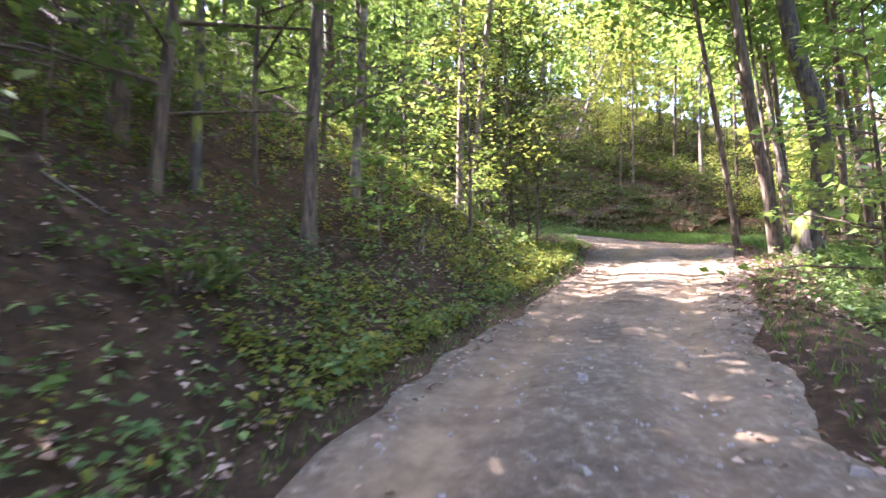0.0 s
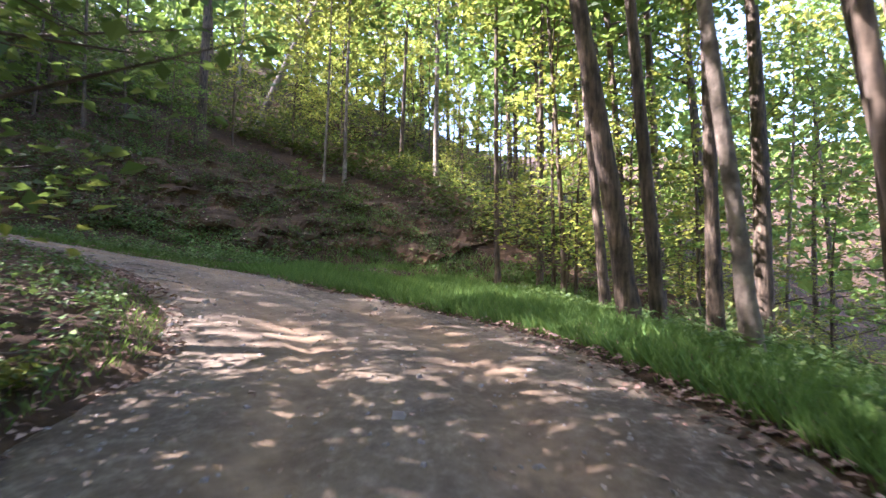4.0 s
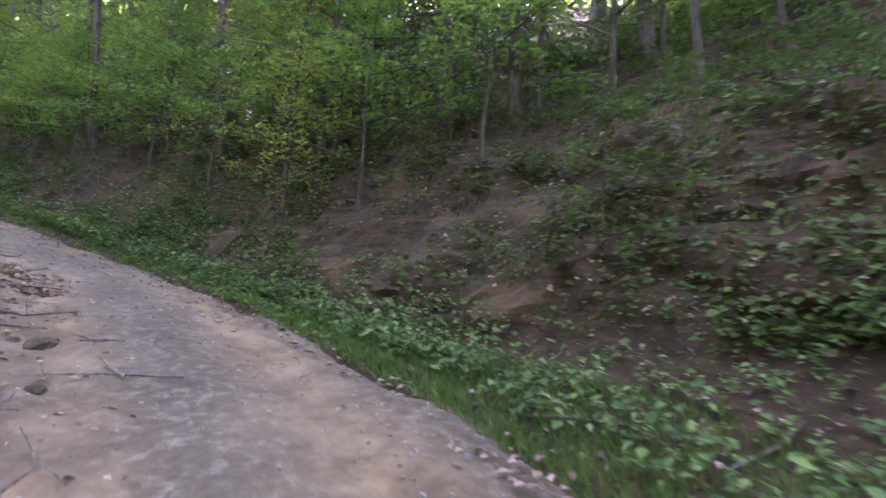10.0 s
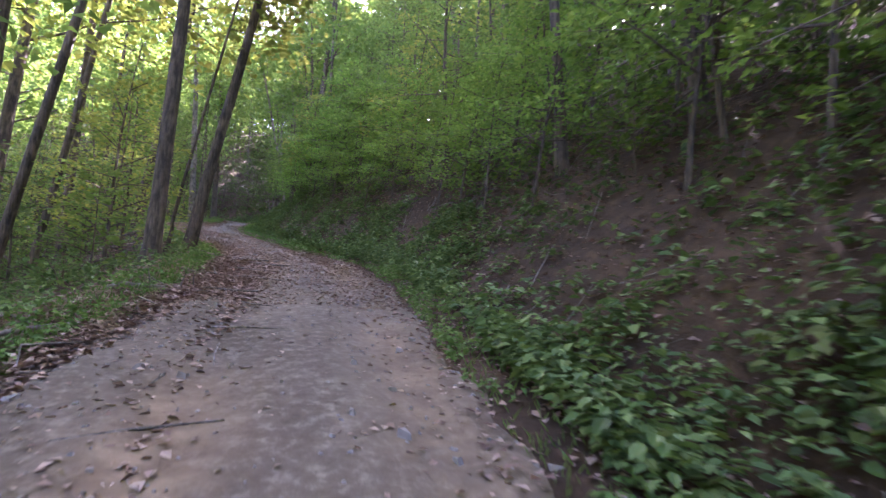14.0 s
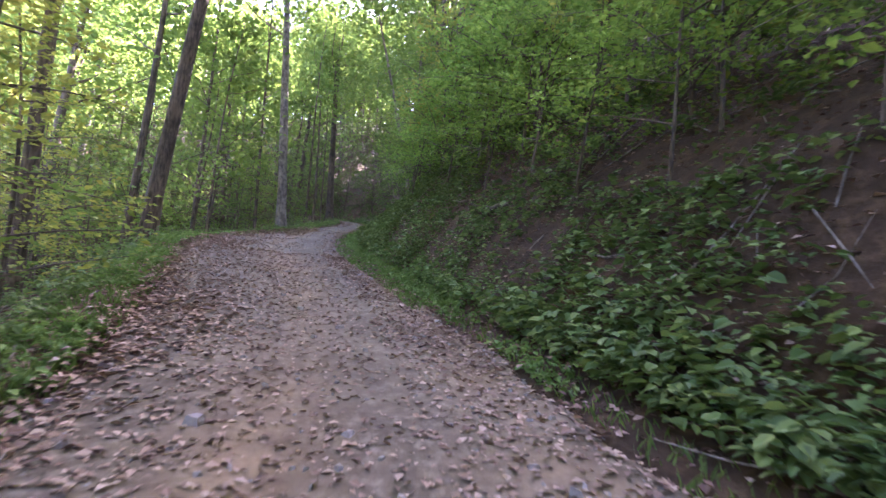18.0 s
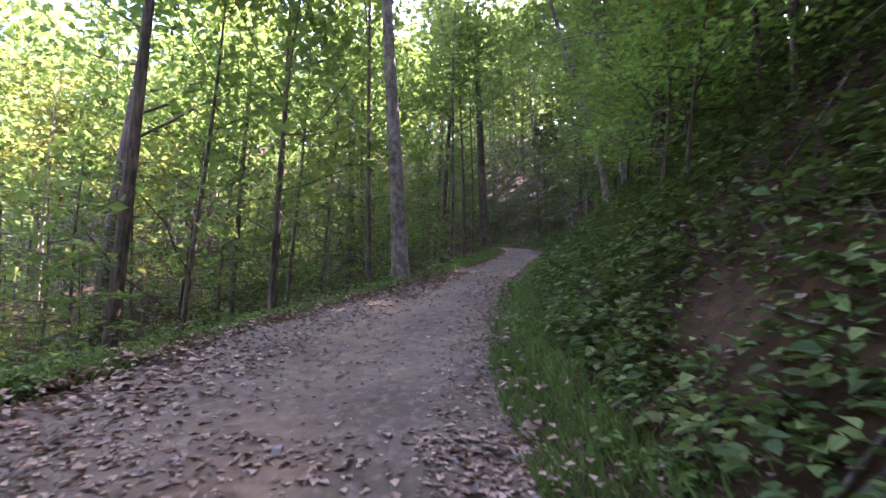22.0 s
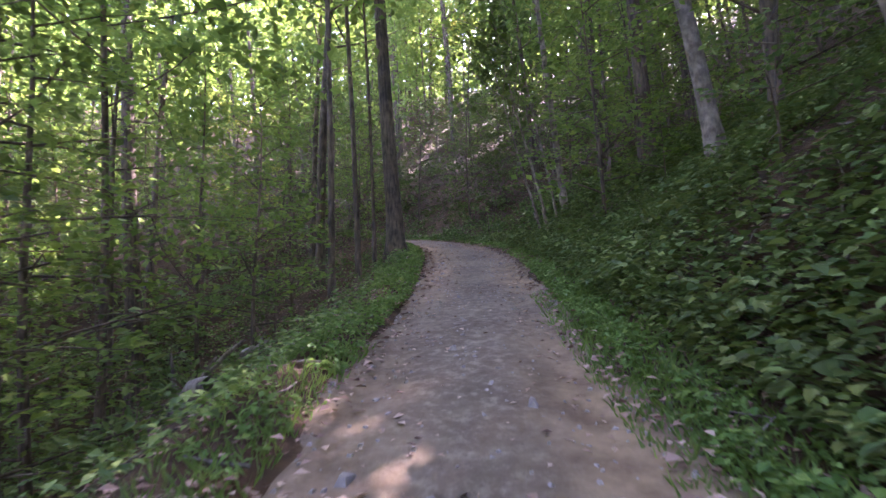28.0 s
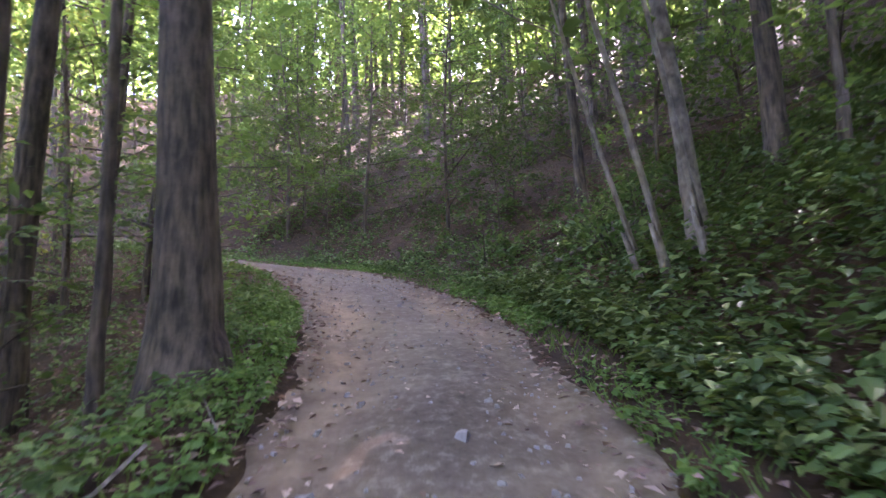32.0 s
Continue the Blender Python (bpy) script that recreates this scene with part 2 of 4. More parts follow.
def tube(points, radii, sides=8, wobble=0.0, seed=0):
    """Points and faces of a bent, tapering round stem."""
    points, radii = np.asarray(points, float), np.asarray(radii, float)
    along = unit(np.gradient(points, axis=0))
    ref = np.where(np.abs(along[:, 2:]) > 0.9, [[1.0, 0, 0]], [[0, 0, 1.0]])
    u = unit(np.cross(along, ref))
    v = np.cross(along, u)
    ang = np.linspace(0, 2 * np.pi, sides, endpoint=False)
    r = radii[:, None] * (1 + wobble * np.random.default_rng(seed).normal(size=(len(points), sides)))
    verts = points[:, None] + r[..., None] * (np.cos(ang)[None, :, None] * u[:, None] + np.sin(ang)[None, :, None] * v[:, None])
    i, j = np.meshgrid(np.arange(len(points) - 1), np.arange(sides), indexing="ij")
    k = (j + 1) % sides
    faces = np.stack([i * sides + j, i * sides + k, (i + 1) * sides + k, (i + 1) * sides + j], -1).reshape(-1, 4)
    return verts.reshape(-1, 3), faces


def joined(pieces):
    verts, faces, n = [], [], 0
    for v, f in pieces:
        verts.append(v)
        faces.append(f + n)
        n += len(v)
    return np.concatenate(verts), np.concatenate(faces)


def leaf_quads(at, way, up, length, width):
    """Pointed leaves, folded a little along their rib: one four-cornered face each."""
    way = unit(way)
    side = unit(np.cross(way, up))
    up = np.cross(side, way)
    length, width = length[:, None], width[:, None]
    base, tip = at, at + way * length - up * length * 0.12
    mid = at + way * length * 0.45
    left, right = mid - side * width * 0.5 + up * width * 0.12, mid + side * width * 0.5 + up * width * 0.12
    verts = np.stack([base, right, tip, left], 1).reshape(-1, 3)
    return verts, np.arange(len(at) * 4).reshape(-1, 4)


def oval_leaves(at, way, up, length, width):
    """Broad pointed leaves, folded along their rib: two faces each."""
    way = unit(way)
    side = unit(np.cross(way, up))
    up = np.cross(side, way)
    length, width = length[:, None], width[:, None]
    lift = up * width * 0.14
    rows = [at]
    for f, w in ((0.28, 0.5), (0.68, 0.40)):
        rows.append(at + way * length * f - up * length * 0.12 * f * f + side * width * w + lift)
    rows.append(at + way * length - up * length * 0.14)
    for f, w in ((0.68, 0.40), (0.28, 0.5)):
        rows.append(at + way * length * f - up * length * 0.12 * f * f - side * width * w + lift)
    verts = np.stack(rows, 1).reshape(-1, 3)
    return verts, (np.array([[0, 1, 2, 3], [0, 3, 4, 5]])[None] + 6 * np.arange(len(at))[:, None, None]).reshape(-1, 4)


# ---- the lie of the land ----
LOWER_ROAD = [  # station, then metres
    (-15, -3.5, -40, -5.9), (-8, -1.5, -22, -4.0), (-3, -0.3, -8, -2.4), (0, 0.0, 0.0, -1.45), (1.5, 1.67, 5.36, -0.77), (3, 4.11, 10.42, -0.07), (4.5, 6.32, 14.82, 0.57), (6, 8.02, 18.82, 1.08), (7, 8.03, 21.68, 1.37), (8, 7.29, 24.28, 1.75), (9, 6.26, 26.37, 2.12), (10, 4.26, 28.5, 2.53), (11, 2.01, 30.06, 3.03), (12, -0.38, 31.06, 3.52)]
UPPER_ROAD = [
    (13, -2.72, 31.73, 4.07), (14, -5.54, 32.03, 4.66), (15.5, -10.23, 31.75, 5.75), (17.5, -16.12, 31.18, 7.05), (19, -20.15, 30.79, 7.91), (20.5, -23.88, 29.73, 8.67), (22, -27.1, 28.42, 9.46), (24, -30.67, 26.65, 10.36), (26, -34.03, 25.42, 11.15), (28, -38.49, 24.32, 12.17), (30, -43.89, 23.43, 13.28), (32, -49.19, 22.7, 14.37), (34, -54.14, 21.77, 15.37), (36, -57.34, 20.37, 16.12), (38, -60.24, 18.07, 16.87), (40, -62.44, 14.87, 17.52), (44, -64.59, 7.3, 18.67), (52, -66.19, -9.3, 20.37)]

road_keys = np.array(LOWER_ROAD + UPPER_ROAD, float)


def glide(keys, n):
    """A smooth line through the keys (Catmull-Rom), n steps from key to key."""
    p = np.concatenate([[2 * keys[0] - keys[1]], keys, [2 * keys[-1] - keys[-2]]])
    out = []
    for a, b, c, d in zip(p, p[1:], p[2:], p[3:]):
        t = np.linspace(0, 1, n, endpoint=False)[:, None]
        out.append(0.5 * (2 * b + (c - a) * t + (2 * a - 5 * b + 4 * c - d) * t**2 + (3 * b - a - 3 * c + d) * t**3))
    return np.concatenate(out + [keys[-1:]])


line = glide(road_keys, 14)
station, line = line[:, 0], line[:, 1:]
tangent = unit(np.gradient(line[:, :2], axis=0))
side_way = np.stack([tangent[:, 1], -tangent[:, 0]], 1)  # to the right


def table(rows):
    rows = np.array(rows, float)
    return np.stack([np.interp(station, rows[:, 0], rows[:, c]) for c in range(1, rows.shape[1])], 1)


# station: road edge on the left and right of the line
edges = table([(-15, 1.7, 1.6), (0, 1.65, 1.55), (2, 1.5, 1.65), (3.8, 1.8, 2.1), (5, 2.6, 2.5), (6.5, 2.4, 2.1), (8, 2.0, 1.75), (9.5, 1.7, 1.7),
               (10.5, 1.5, 1.85), (12, 1.6, 1.5), (13.5, 1.7, 1.25), (15.5, 2.2, 1.35), (17.2, 1.9, 1.65), (19, 2.2, 1.45), (20.5, 2.8, 1.1), (22, 3.1, 1.0),
               (24, 3.05, 1.0), (26, 2.6, 1.05), (27.5, 1.6, 1.1), (29, 1.25, 1.3), (31, 1.05, 1.25), (34, 1.4, 1.2), (38, 1.5, 1.5), (52, 1.5, 1.5)])
# station: verge width, first slope, its reach, further slope; on the right and on the left
right_bank = table([(-15, 0.7, -0.5, 6, -0.55), (4.5, 0.8, -0.45, 6, -0.5), (6, 2.0, -0.2, 6, -0.4), (7.0, 3.6, -0.2, 5, -0.45), (7.55, 6.0, -0.25, 4, -0.5), (7.85, 9.0, 0.75, 2.6, 0.0), (8.1, 9.0, 1.0, 3.0, 0.2), (8.6, 8.0, 1.05, 3.4, 0.3), (9.0, 6.9, 1.1, 3.6, 0.34), (9.5, 5.6, 1.1, 3.6, 0.38),
                    (10, 4.2, 1.15, 3.6, 0.42), (10.5, 3.4, 1.2, 3.5, 0.42), (11, 2.6, 1.2, 3.4, 0.5), (12, 1.7, 1.2, 3.3, 0.62), (13, 1.15, 1.15, 3.2, 0.66), (15.5, 0.8, 0.95, 3.0, 0.72), (18, 0.55, 0.95, 3.0, 0.72),
                    (21, 0.5, 1.25, 2.6, 0.7), (24, 0.6, 1.3, 2.6, 0.72), (27, 0.75, 1.05, 3.0, 0.72), (30, 0.7, 0.8, 3.5, 0.7), (34, 0.9, 0.75, 3.5, 0.65), (52, 0.9, 0.75, 3.5, 0.65)])
left_bank = table([(-15, 0.5, 0.7, 9, 0.35), (2.5, 0.5, 0.75, 8, 0.3), (4.2, 1.0, 0.6, 6, 0.2), (5.4, 1.6, 0.25, 5, 0.1), (6.5, 1.6, 0.05, 5, 0.0), (9, 1.0, 0.08, 4, -0.1), (12, 1.6, -0.05, 4, -0.25),
                   (14, 1.6, -0.15, 3, -0.4), (16, 0.9, -0.4, 6, -0.45), (20, 0.7, -0.45, 8, -0.45), (26, 0.6, -0.7, 4, -0.45), (28, 0.5, -0.75, 4, -0.45), (32, 0.9, -0.6, 4, -0.4),
                   (36, 1.0, -0.5, 5, -0.4), (52, 1.0, -0.5, 5, -0.4)])


def fbm(xy, scale, seed, octaves=4):
    """Smooth value noise on the plan."""
    out, amp = np.zeros(len(xy)), 1.0
    r = np.random.default_rng(seed)
    for _ in range(octaves):
        grid = r.random((64, 64))
        q = (xy * scale) % 64
        i = np.floor(q).astype(int)
        f = q - i
        f = f * f * (3 - 2 * f)
        i0, i1 = i % 64, (i + 1) % 64
        g = lambda a, b: grid[a, b]  # noqa: E731
        out += amp * ((g(i0[:, 0], i0[:, 1]) * (1 - f[:, 0]) + g(i1[:, 0], i0[:, 1]) * f[:, 0]) * (1 - f[:, 1])
                      + (g(i0[:, 0], i1[:, 1]) * (1 - f[:, 0]) + g(i1[:, 0], i1[:, 1]) * f[:, 0]) * f[:, 1] - 0.5)
        scale, amp = scale * 2.03, amp * 0.5
    return out


def plan(xy):
    """For points of the plan: nearest place on the line, signed distance (right is positive)."""
    xy = np.asarray(xy, float)
    near, off = np.empty(len(xy), int), np.empty(len(xy))
    for a in range(0, len(xy), 4000):
        q = xy[a : a + 4000]
        d = ((q[:, None] - line[None, :, :2]) ** 2).sum(-1)
        k = d.argmin(1)
        near[a : a + 4000] = k
        s = np.sign(((q - line[k, :2]) * side_way[k]).sum(1))
        off[a : a + 4000] = np.sqrt(d[np.arange(len(q)), k]) * np.where(s == 0, 1, s)
    return near, off


def profile(dist, on_right, k):
    """Height over the road at a distance from its line."""
    t = np.where(on_right[..., None], right_bank[k], left_bank[k])
    edge = np.where(on_right, edges[k, 1], edges[k, 0])
    past = np.maximum(dist - edge, 0)
    verge = np.minimum(past, t[..., 0]) / np.maximum(t[..., 0], 0.1)
    beyond = np.maximum(past - t[..., 0], 0)
    first, rest = np.minimum(beyond, t[..., 2]), np.clip(beyond - t[..., 2], 0, 34)
    far = np.maximum(beyond - t[..., 2] - 34, 0)
    swell = np.where(t[..., 1] < 0, 0.14, 0.05) * np.sin(np.pi * verge)
    return swell + t[..., 1] * first + t[..., 3] * rest + 0.25 * far


def raw_height(xy):
    out = np.empty(len(xy))
    for a in range(0, len(xy), 3000):
        q = xy[a : a + 3000]
        diff = q[:, None] - line[None, :, :2]
        d2 = (diff**2).sum(-1)
        low = d2.min(1, keepdims=True)
        w = np.exp(-(d2 - low) / (2 * (0.9 + 0.22 * np.sqrt(low)) ** 2))
        right = (diff * side_way[None]).sum(-1) > 0
        dist = np.sqrt(low) * np.ones_like(d2)
        k = np.arange(len(line))[None] * np.ones_like(d2, int)
        z = line[None, :, 2] + profile(dist, right, k)
        out[a : a + 3000] = (w * z).sum(1) / w.sum(1)
    return out


def spaced(low, high, near_low, near_high, fine, coarse):
    return np.concatenate([np.arange(low, near_low, coarse), np.arange(near_low, near_high, fine), np.arange(near_high, high + 1, coarse)])


gx, gy = spaced(-330, 330, -74, 30, 0.5, 8.0), spaced(-330, 350, -14, 58, 0.5, 8.0)
GX, GY = np.meshgrid(gx, gy, indexing="ij")
flat = np.stack([GX.ravel(), GY.ravel()], 1)
near_k, off_d = plan(flat)
on_right = off_d > 0
edge_d = np.where(on_right, edges[near_k, 1], edges[near_k, 0])
past_edge = np.abs(off_d) - edge_d
gz = raw_height(flat)
rough = np.clip((past_edge - 0.3) / 2.0, 0, 1)
gz += rough * (0.55 * fbm(flat, 0.16, 3) + 0.30 * fbm(flat, 0.7, 4))
# worn ledges of rock in the cut bank of the bend
ledge = rough * np.clip(1 - np.abs(past_edge - 5.5) / 3.0, 0, 1) * on_right * (station[near_k] > 8) * (station[near_k] < 14)
gz += ledge * 0.22 * np.sin(gz * 9 + 3 * fbm(flat, 0.3, 9))
gz -= 0.10 * np.clip(1 - (past_edge + 0.25) / 0.2, 0, 1)  # bed of the road
GZ = gz.reshape(GX.shape)


def ground_at(xy):
    """Height of the ground sheet."""
    xy = np.asarray(xy, float).reshape(-1, 2)
    i = np.clip(np.searchsorted(gx, xy[:, 0]) - 1, 0, len(gx) - 2)
    j = np.clip(np.searchsorted(gy, xy[:, 1]) - 1, 0, len(gy) - 2)
    u, v = (xy[:, 0] - gx[i]) / (gx[i + 1] - gx[i]), (xy[:, 1] - gy[j]) / (gy[j + 1] - gy[j])
    return GZ[i, j] * (1 - u) * (1 - v) + GZ[i + 1, j] * u * (1 - v) + GZ[i, j + 1] * (1 - u) * v + GZ[i + 1, j + 1] * u * v


ni, nj = len(gx), len(gy)
I, J = np.meshgrid(np.arange(ni - 1), np.arange(nj - 1), indexing="ij")
ground_faces = np.stack([I * nj + J, (I + 1) * nj + J, (I + 1) * nj + J + 1, I * nj + J + 1], -1).reshape(-1, 4)
tagged(new("ground", quads("ground", np.stack([GX.ravel(), GY.ravel(), gz], 1), ground_faces, SOIL, True)), "brown forest soil on a steep wooded hillside", "ground", kind="structure")

# the cut bank: a worn face of thin rock beds, from the nose of the bend up the road
bx, by = np.arange(-9.0, 23.0, 0.13), np.arange(30.5, 41.5, 0.13)
BX, BY = np.meshgrid(bx, by, indexing="ij")
bq = np.stack([BX.ravel(), BY.ravel()], 1)
bz = ground_at(bq)
steep = np.stack([ground_at(bq + [0.4, 0]) - ground_at(bq - [0.4, 0]), ground_at(bq + [0, 0.4]) - ground_at(bq - [0, 0.4])], 1) / 0.8
pitch_ = np.linalg.norm(steep, axis=1)
downhill = -steep / (pitch_[:, None] + 1e-6)
bk, bd = plan(bq)
b_past = bd - edges[bk, 1] - right_bank[bk, 0]
st_b = station[bk]
bare = np.clip((b_past + 0.1) / 0.6, 0, 1) * np.clip((right_bank[bk, 2] + 1.0 - b_past) / 1.3, 0, 1) * np.clip((pitch_ - 0.35) / 0.3, 0, 1)
bare *= np.clip((st_b - 7.7) / 0.2, 0, 1) * np.clip((15.2 - st_b) / 1.2, 0, 1) * np.clip(1.15 + 1.3 * fbm(bq, 0.33, 31), 0.25, 1)
bed = bz * 3.6 + 0.06 * bq[:, 0] + 1.5 * fbm(bq, 0.25, 32) + 0.9 * fbm(bq, 1.1, 33)
tread = np.random.default_rng(34).random(400) * 0.8 + 0.2  # how far each bed stands out
lo = np.floor(bed).astype(int)
step_ = tread[lo % 400] * np.clip((bed - lo) * 9, 0, 1) + tread[(lo - 1) % 400] * (1 - np.clip((bed - lo) * 9, 0, 1))
broken = np.clip(0.75 + 1.5 * fbm(bq, 0.9, 35), 0.1, 1.5)
jut = bare * ((0.52 - 0.34 * np.clip(st_b - 11.2, 0, 1)) * step_ * broken + 0.26 * fbm(bq, 2.4, 36))
face_verts = np.column_stack([bq + downhill * jut[:, None], bz - 0.14 + 0.2 * bare + 0.16 * bare * fbm(bq, 2.7, 37)])
nbx, nby = len(bx), len(by)
I, J = np.meshgrid(np.arange(nbx - 1), np.arange(nby - 1), indexing="ij")
face_quads = np.stack([I * nby + J, (I + 1) * nby + J, (I + 1) * nby + J + 1, I * nby + J + 1], -1).reshape(-1, 4)
face_quads = face_quads[(bare[face_quads].max(1) > 0.02)]
kept = np.unique(face_quads)
renumber = np.zeros(len(bq), int)
renumber[kept] = np.arange(len(kept))
tagged(new("cut_bank", quads("cut_bank", face_verts[kept], renumber[face_quads], STRATA)), "crumbling dark brown bank of thin layered rock and soil", "rock face", kind="structure")

# the road: a rutted ribbon with ragged edges
cols = np.linspace(-1, 1, 29)
walk_line = glide(np.column_stack([station, line, edges])[::4], 10)
rl, re = walk_line[:, 1:4], walk_line[:, 4:6]
rt = unit(np.gradient(rl[:, :2], axis=0))
rs = np.stack([rt[:, 1], -rt[:, 0]], 1)
reach = np.where(cols[None] > 0, re[:, 1:], re[:, :1]) + 0.45
lateral = cols[None] * reach
RX = rl[:, None, :2] + lateral[..., None] * rs[:, None]
inside = np.abs(lateral) - (reach - 0.45)
flatq = RX.reshape(-1, 2)
ragged = 0.45 * fbm(flatq, 0.9, 12).reshape(inside.shape)
rz = rl[:, None, 2] + 0.02 - 0.05 * np.exp(-(((np.abs(lateral) - 0.78) / 0.26) ** 2)) + 0.03 * fbm(flatq, 1.1, 5).reshape(inside.shape)
rz -= np.clip((inside + 0.12 + ragged) / 0.35, 0, 1.6) * 0.12
nr, nc = RX.shape[:2]
I, J = np.meshgrid(np.arange(nr - 1), np.arange(nc - 1), indexing="ij")
road_mesh = quads("road", np.column_stack([flatq, rz.ravel()]), np.stack([I * nc + J, I * nc + J + 1, (I + 1) * nc + J + 1, (I + 1) * nc + J], -1), ROADBED, True)
rut = np.exp(-(((np.abs(lateral) - 0.85) / 0.42) ** 2)) * np.clip(0.55 + 1.1 * fbm(flatq, 0.35, 21).reshape(inside.shape), 0, 0.95)
road_mesh.attributes.new("rut", "FLOAT", "POINT").data.foreach_set("value", rut.ravel().astype(np.float32))
tagged(new("road", road_mesh),
       "single-track gravel forest road with worn wheel ruts", "road", kind="structure")

# ---- trees, saplings and shrubs ----


def spray(start, way, length, count, size, r, droop=0.12, spread=0.42, shape=leaf_quads):
    """One leafy branch: its stem, and leaves lying in a flat layer along it."""
    way = np.asarray(way, float)
    s = np.linspace(0, 1, 3)[:, None]
    stem = start + way * length * s + np.array([0, 0, -droop * length]) * s**2
    pieces = tube(stem, np.linspace(0.012 + length * 0.006, 0.003, 3), 3)
    u = r.random(count) ** 0.75
    flat_side = unit(np.cross(way, [0, 0, 1.0]))
    v = r.uniform(-1, 1, count) * spread * length * (1.05 - 0.75 * u)
    at = start + way * (length * u)[:, None] + np.array([0, 0, -droop * length]) * (u**2)[:, None] + flat_side * v[:, None]
    at[:, 2] += r.normal(0, 0.05 * length, count) - 0.12 * np.abs(v)
    heading = way * r.uniform(0.2, 1.0, count)[:, None] + flat_side * (np.sign(v) * r.uniform(0.2, 1.2, count))[:, None] + r.normal(0, 0.25, (count, 3))
    up = np.array([0, 0, 1.0]) + r.normal(0, 0.38, (count, 3))
    ln = size * r.uniform(0.7, 1.3, count)
    return pieces, shape(at, heading, up, ln, ln * r.uniform(0.5, 0.75, count))


def clump(centre, radius, count, size, r):
    """A loose cloud of leaves in a high crown."""
    d = unit(r.normal(size=(count, 3))) * (radius * r.random(count) ** 0.45)[:, None] * np.array([1, 1, 0.6])
    up = np.array([0, 0, 0.8]) + r.normal(0, 0.5, (count, 3))
    ln = size * r.uniform(0.7, 1.35, count)
    return leaf_quads(centre + d, r.normal(size=(count, 3)) * [1, 1, 0.5], up, ln, ln * r.uniform(0.5, 0.8, count))


def stem_line(height, lean, bend, r, n=14):
    s = np.linspace(0, 1, n)
    x = lean[0] * height * s + bend * np.sin(s * 4 + r.random() * 6) * s
    if bend > 0.5:  # a crooked foot
        x = x + bend * np.sin(np.pi * np.clip(s * height / 5.5, 0, 1))
    y = lean[1] * height * s + bend * np.sin(s * 3.3 + r.random() * 6) * s
    return np.stack([x, y, height * s - 0.25 * (s == 0)], 1)


def tree(name, seed, height, girth, low, leaves, bark, foliage, lean=(0, 0), bend=0.15, size=0.2, limbs=9, fork=0.0, label="", flare=0.55):
    """A tall woodland tree at the origin: trunk, limbs and a high open crown that begins at the height low."""
    r = np.random.default_rng(seed)
    root = new(name)
    pts = stem_line(height, lean, bend, r)
    s = np.linspace(0, 1, len(pts))
    s_r = girth * ((1 - s) ** 0.75 * 0.9 + 0.08)
    s_r[0] *= 1 + flare
    foot = np.array([[lean[0] * h, lean[1] * h, h] for h in (0.45, 0.75, 1.1)])
    pts2 = np.concatenate([pts[:1], pts[:1] + foot, pts[1:]])
    rad2 = np.concatenate([s_r[:1], girth * (1 + flare * np.array([0.5, 0.22, 0.06])), s_r[1:]])
    pieces, crown = [tube(pts2, rad2, 12, 0.05, seed)], []
    for n in range(limbs):
        h = low + (height * 0.97 - low) * (n + r.random() * 0.7) / limbs
        base = np.array([np.interp(h, pts[:, 2], pts[:, c]) for c in range(3)])
        ang, reach = r.uniform(0, 2 * np.pi), r.uniform(0.14, 0.27) * height * (1.15 - 0.75 * (h - low) / (height - low + 0.1))
        way = unit(np.array([np.cos(ang), np.sin(ang), r.uniform(0.25, 0.8)]))
        k = np.linspace(0, 1, 4)[:, None]
        limb = base + way * reach * k + np.array([0, 0, 0.15 * reach]) * k**2 + r.normal(0, 0.04 * reach, (4, 3)) * k
        pieces.append(tube(limb, np.linspace(girth * 0.32, 0.02, 4) * (1.1 - 0.6 * h / height), 4))
        for f in (0.45, 0.75, 1.0):
            c = base + way * reach * f + r.normal(0, 0.12 * reach, 3)
            crown.append(clump(c, reach * 0.42 + 0.35, max(6, int(leaves / (limbs * 3))), size, r))
    part("trunk", quads("trunk", *joined(pieces), bark, True), root)
    part("crown", quads("crown", *joined(crown), foliage), root)
    return tagged(root, label, "tree")


def sapling(name, seed, height, girth, low, leaves, bark, foliage, size=0.12, layers=14, reach=0.36, lean=(0.05, 0.02), label="", category="sapling", shape=leaf_quads):
    """A young understorey tree whose leaves lie in level layers."""
    r = np.random.default_rng(seed)
    root = new(name)
    pts = stem_line(height, lean, 0.05 * height * 0.5, r, 8)
    wood, crown = [tube(pts, np.linspace(girth, girth * 0.2, 8), 6, 0.03, seed)], []
    for n in range(layers):
        f = (n + r.random() * 0.6) / layers
        h = low + (height * 0.98 - low) * f
        base = np.array([np.interp(h, pts[:, 2], pts[:, c]) for c in range(3)])
        ang = n * 2.4 + r.uniform(-0.5, 0.5)
        length = height * reach * (1.05 - 0.65 * f) * r.uniform(0.7, 1.2)
        way = unit(np.array([np.cos(ang), np.sin(ang), r.uniform(0.0, 0.45)]))
        a_, b_ = spray(base, way, length, max(8, int(leaves / layers)), size, r, shape=shape)
        wood.append(a_)
        crown.append(b_)
    part("stem", quads("stem", *wood[0], bark, True), root)
    tagged(part("branchwork", quads("branchwork", *joined(wood[1:]), bark, True), root), kind="stuff")
    part("foliage", quads("foliage", *joined(crown), foliage), root)
    return tagged(root, label, category)


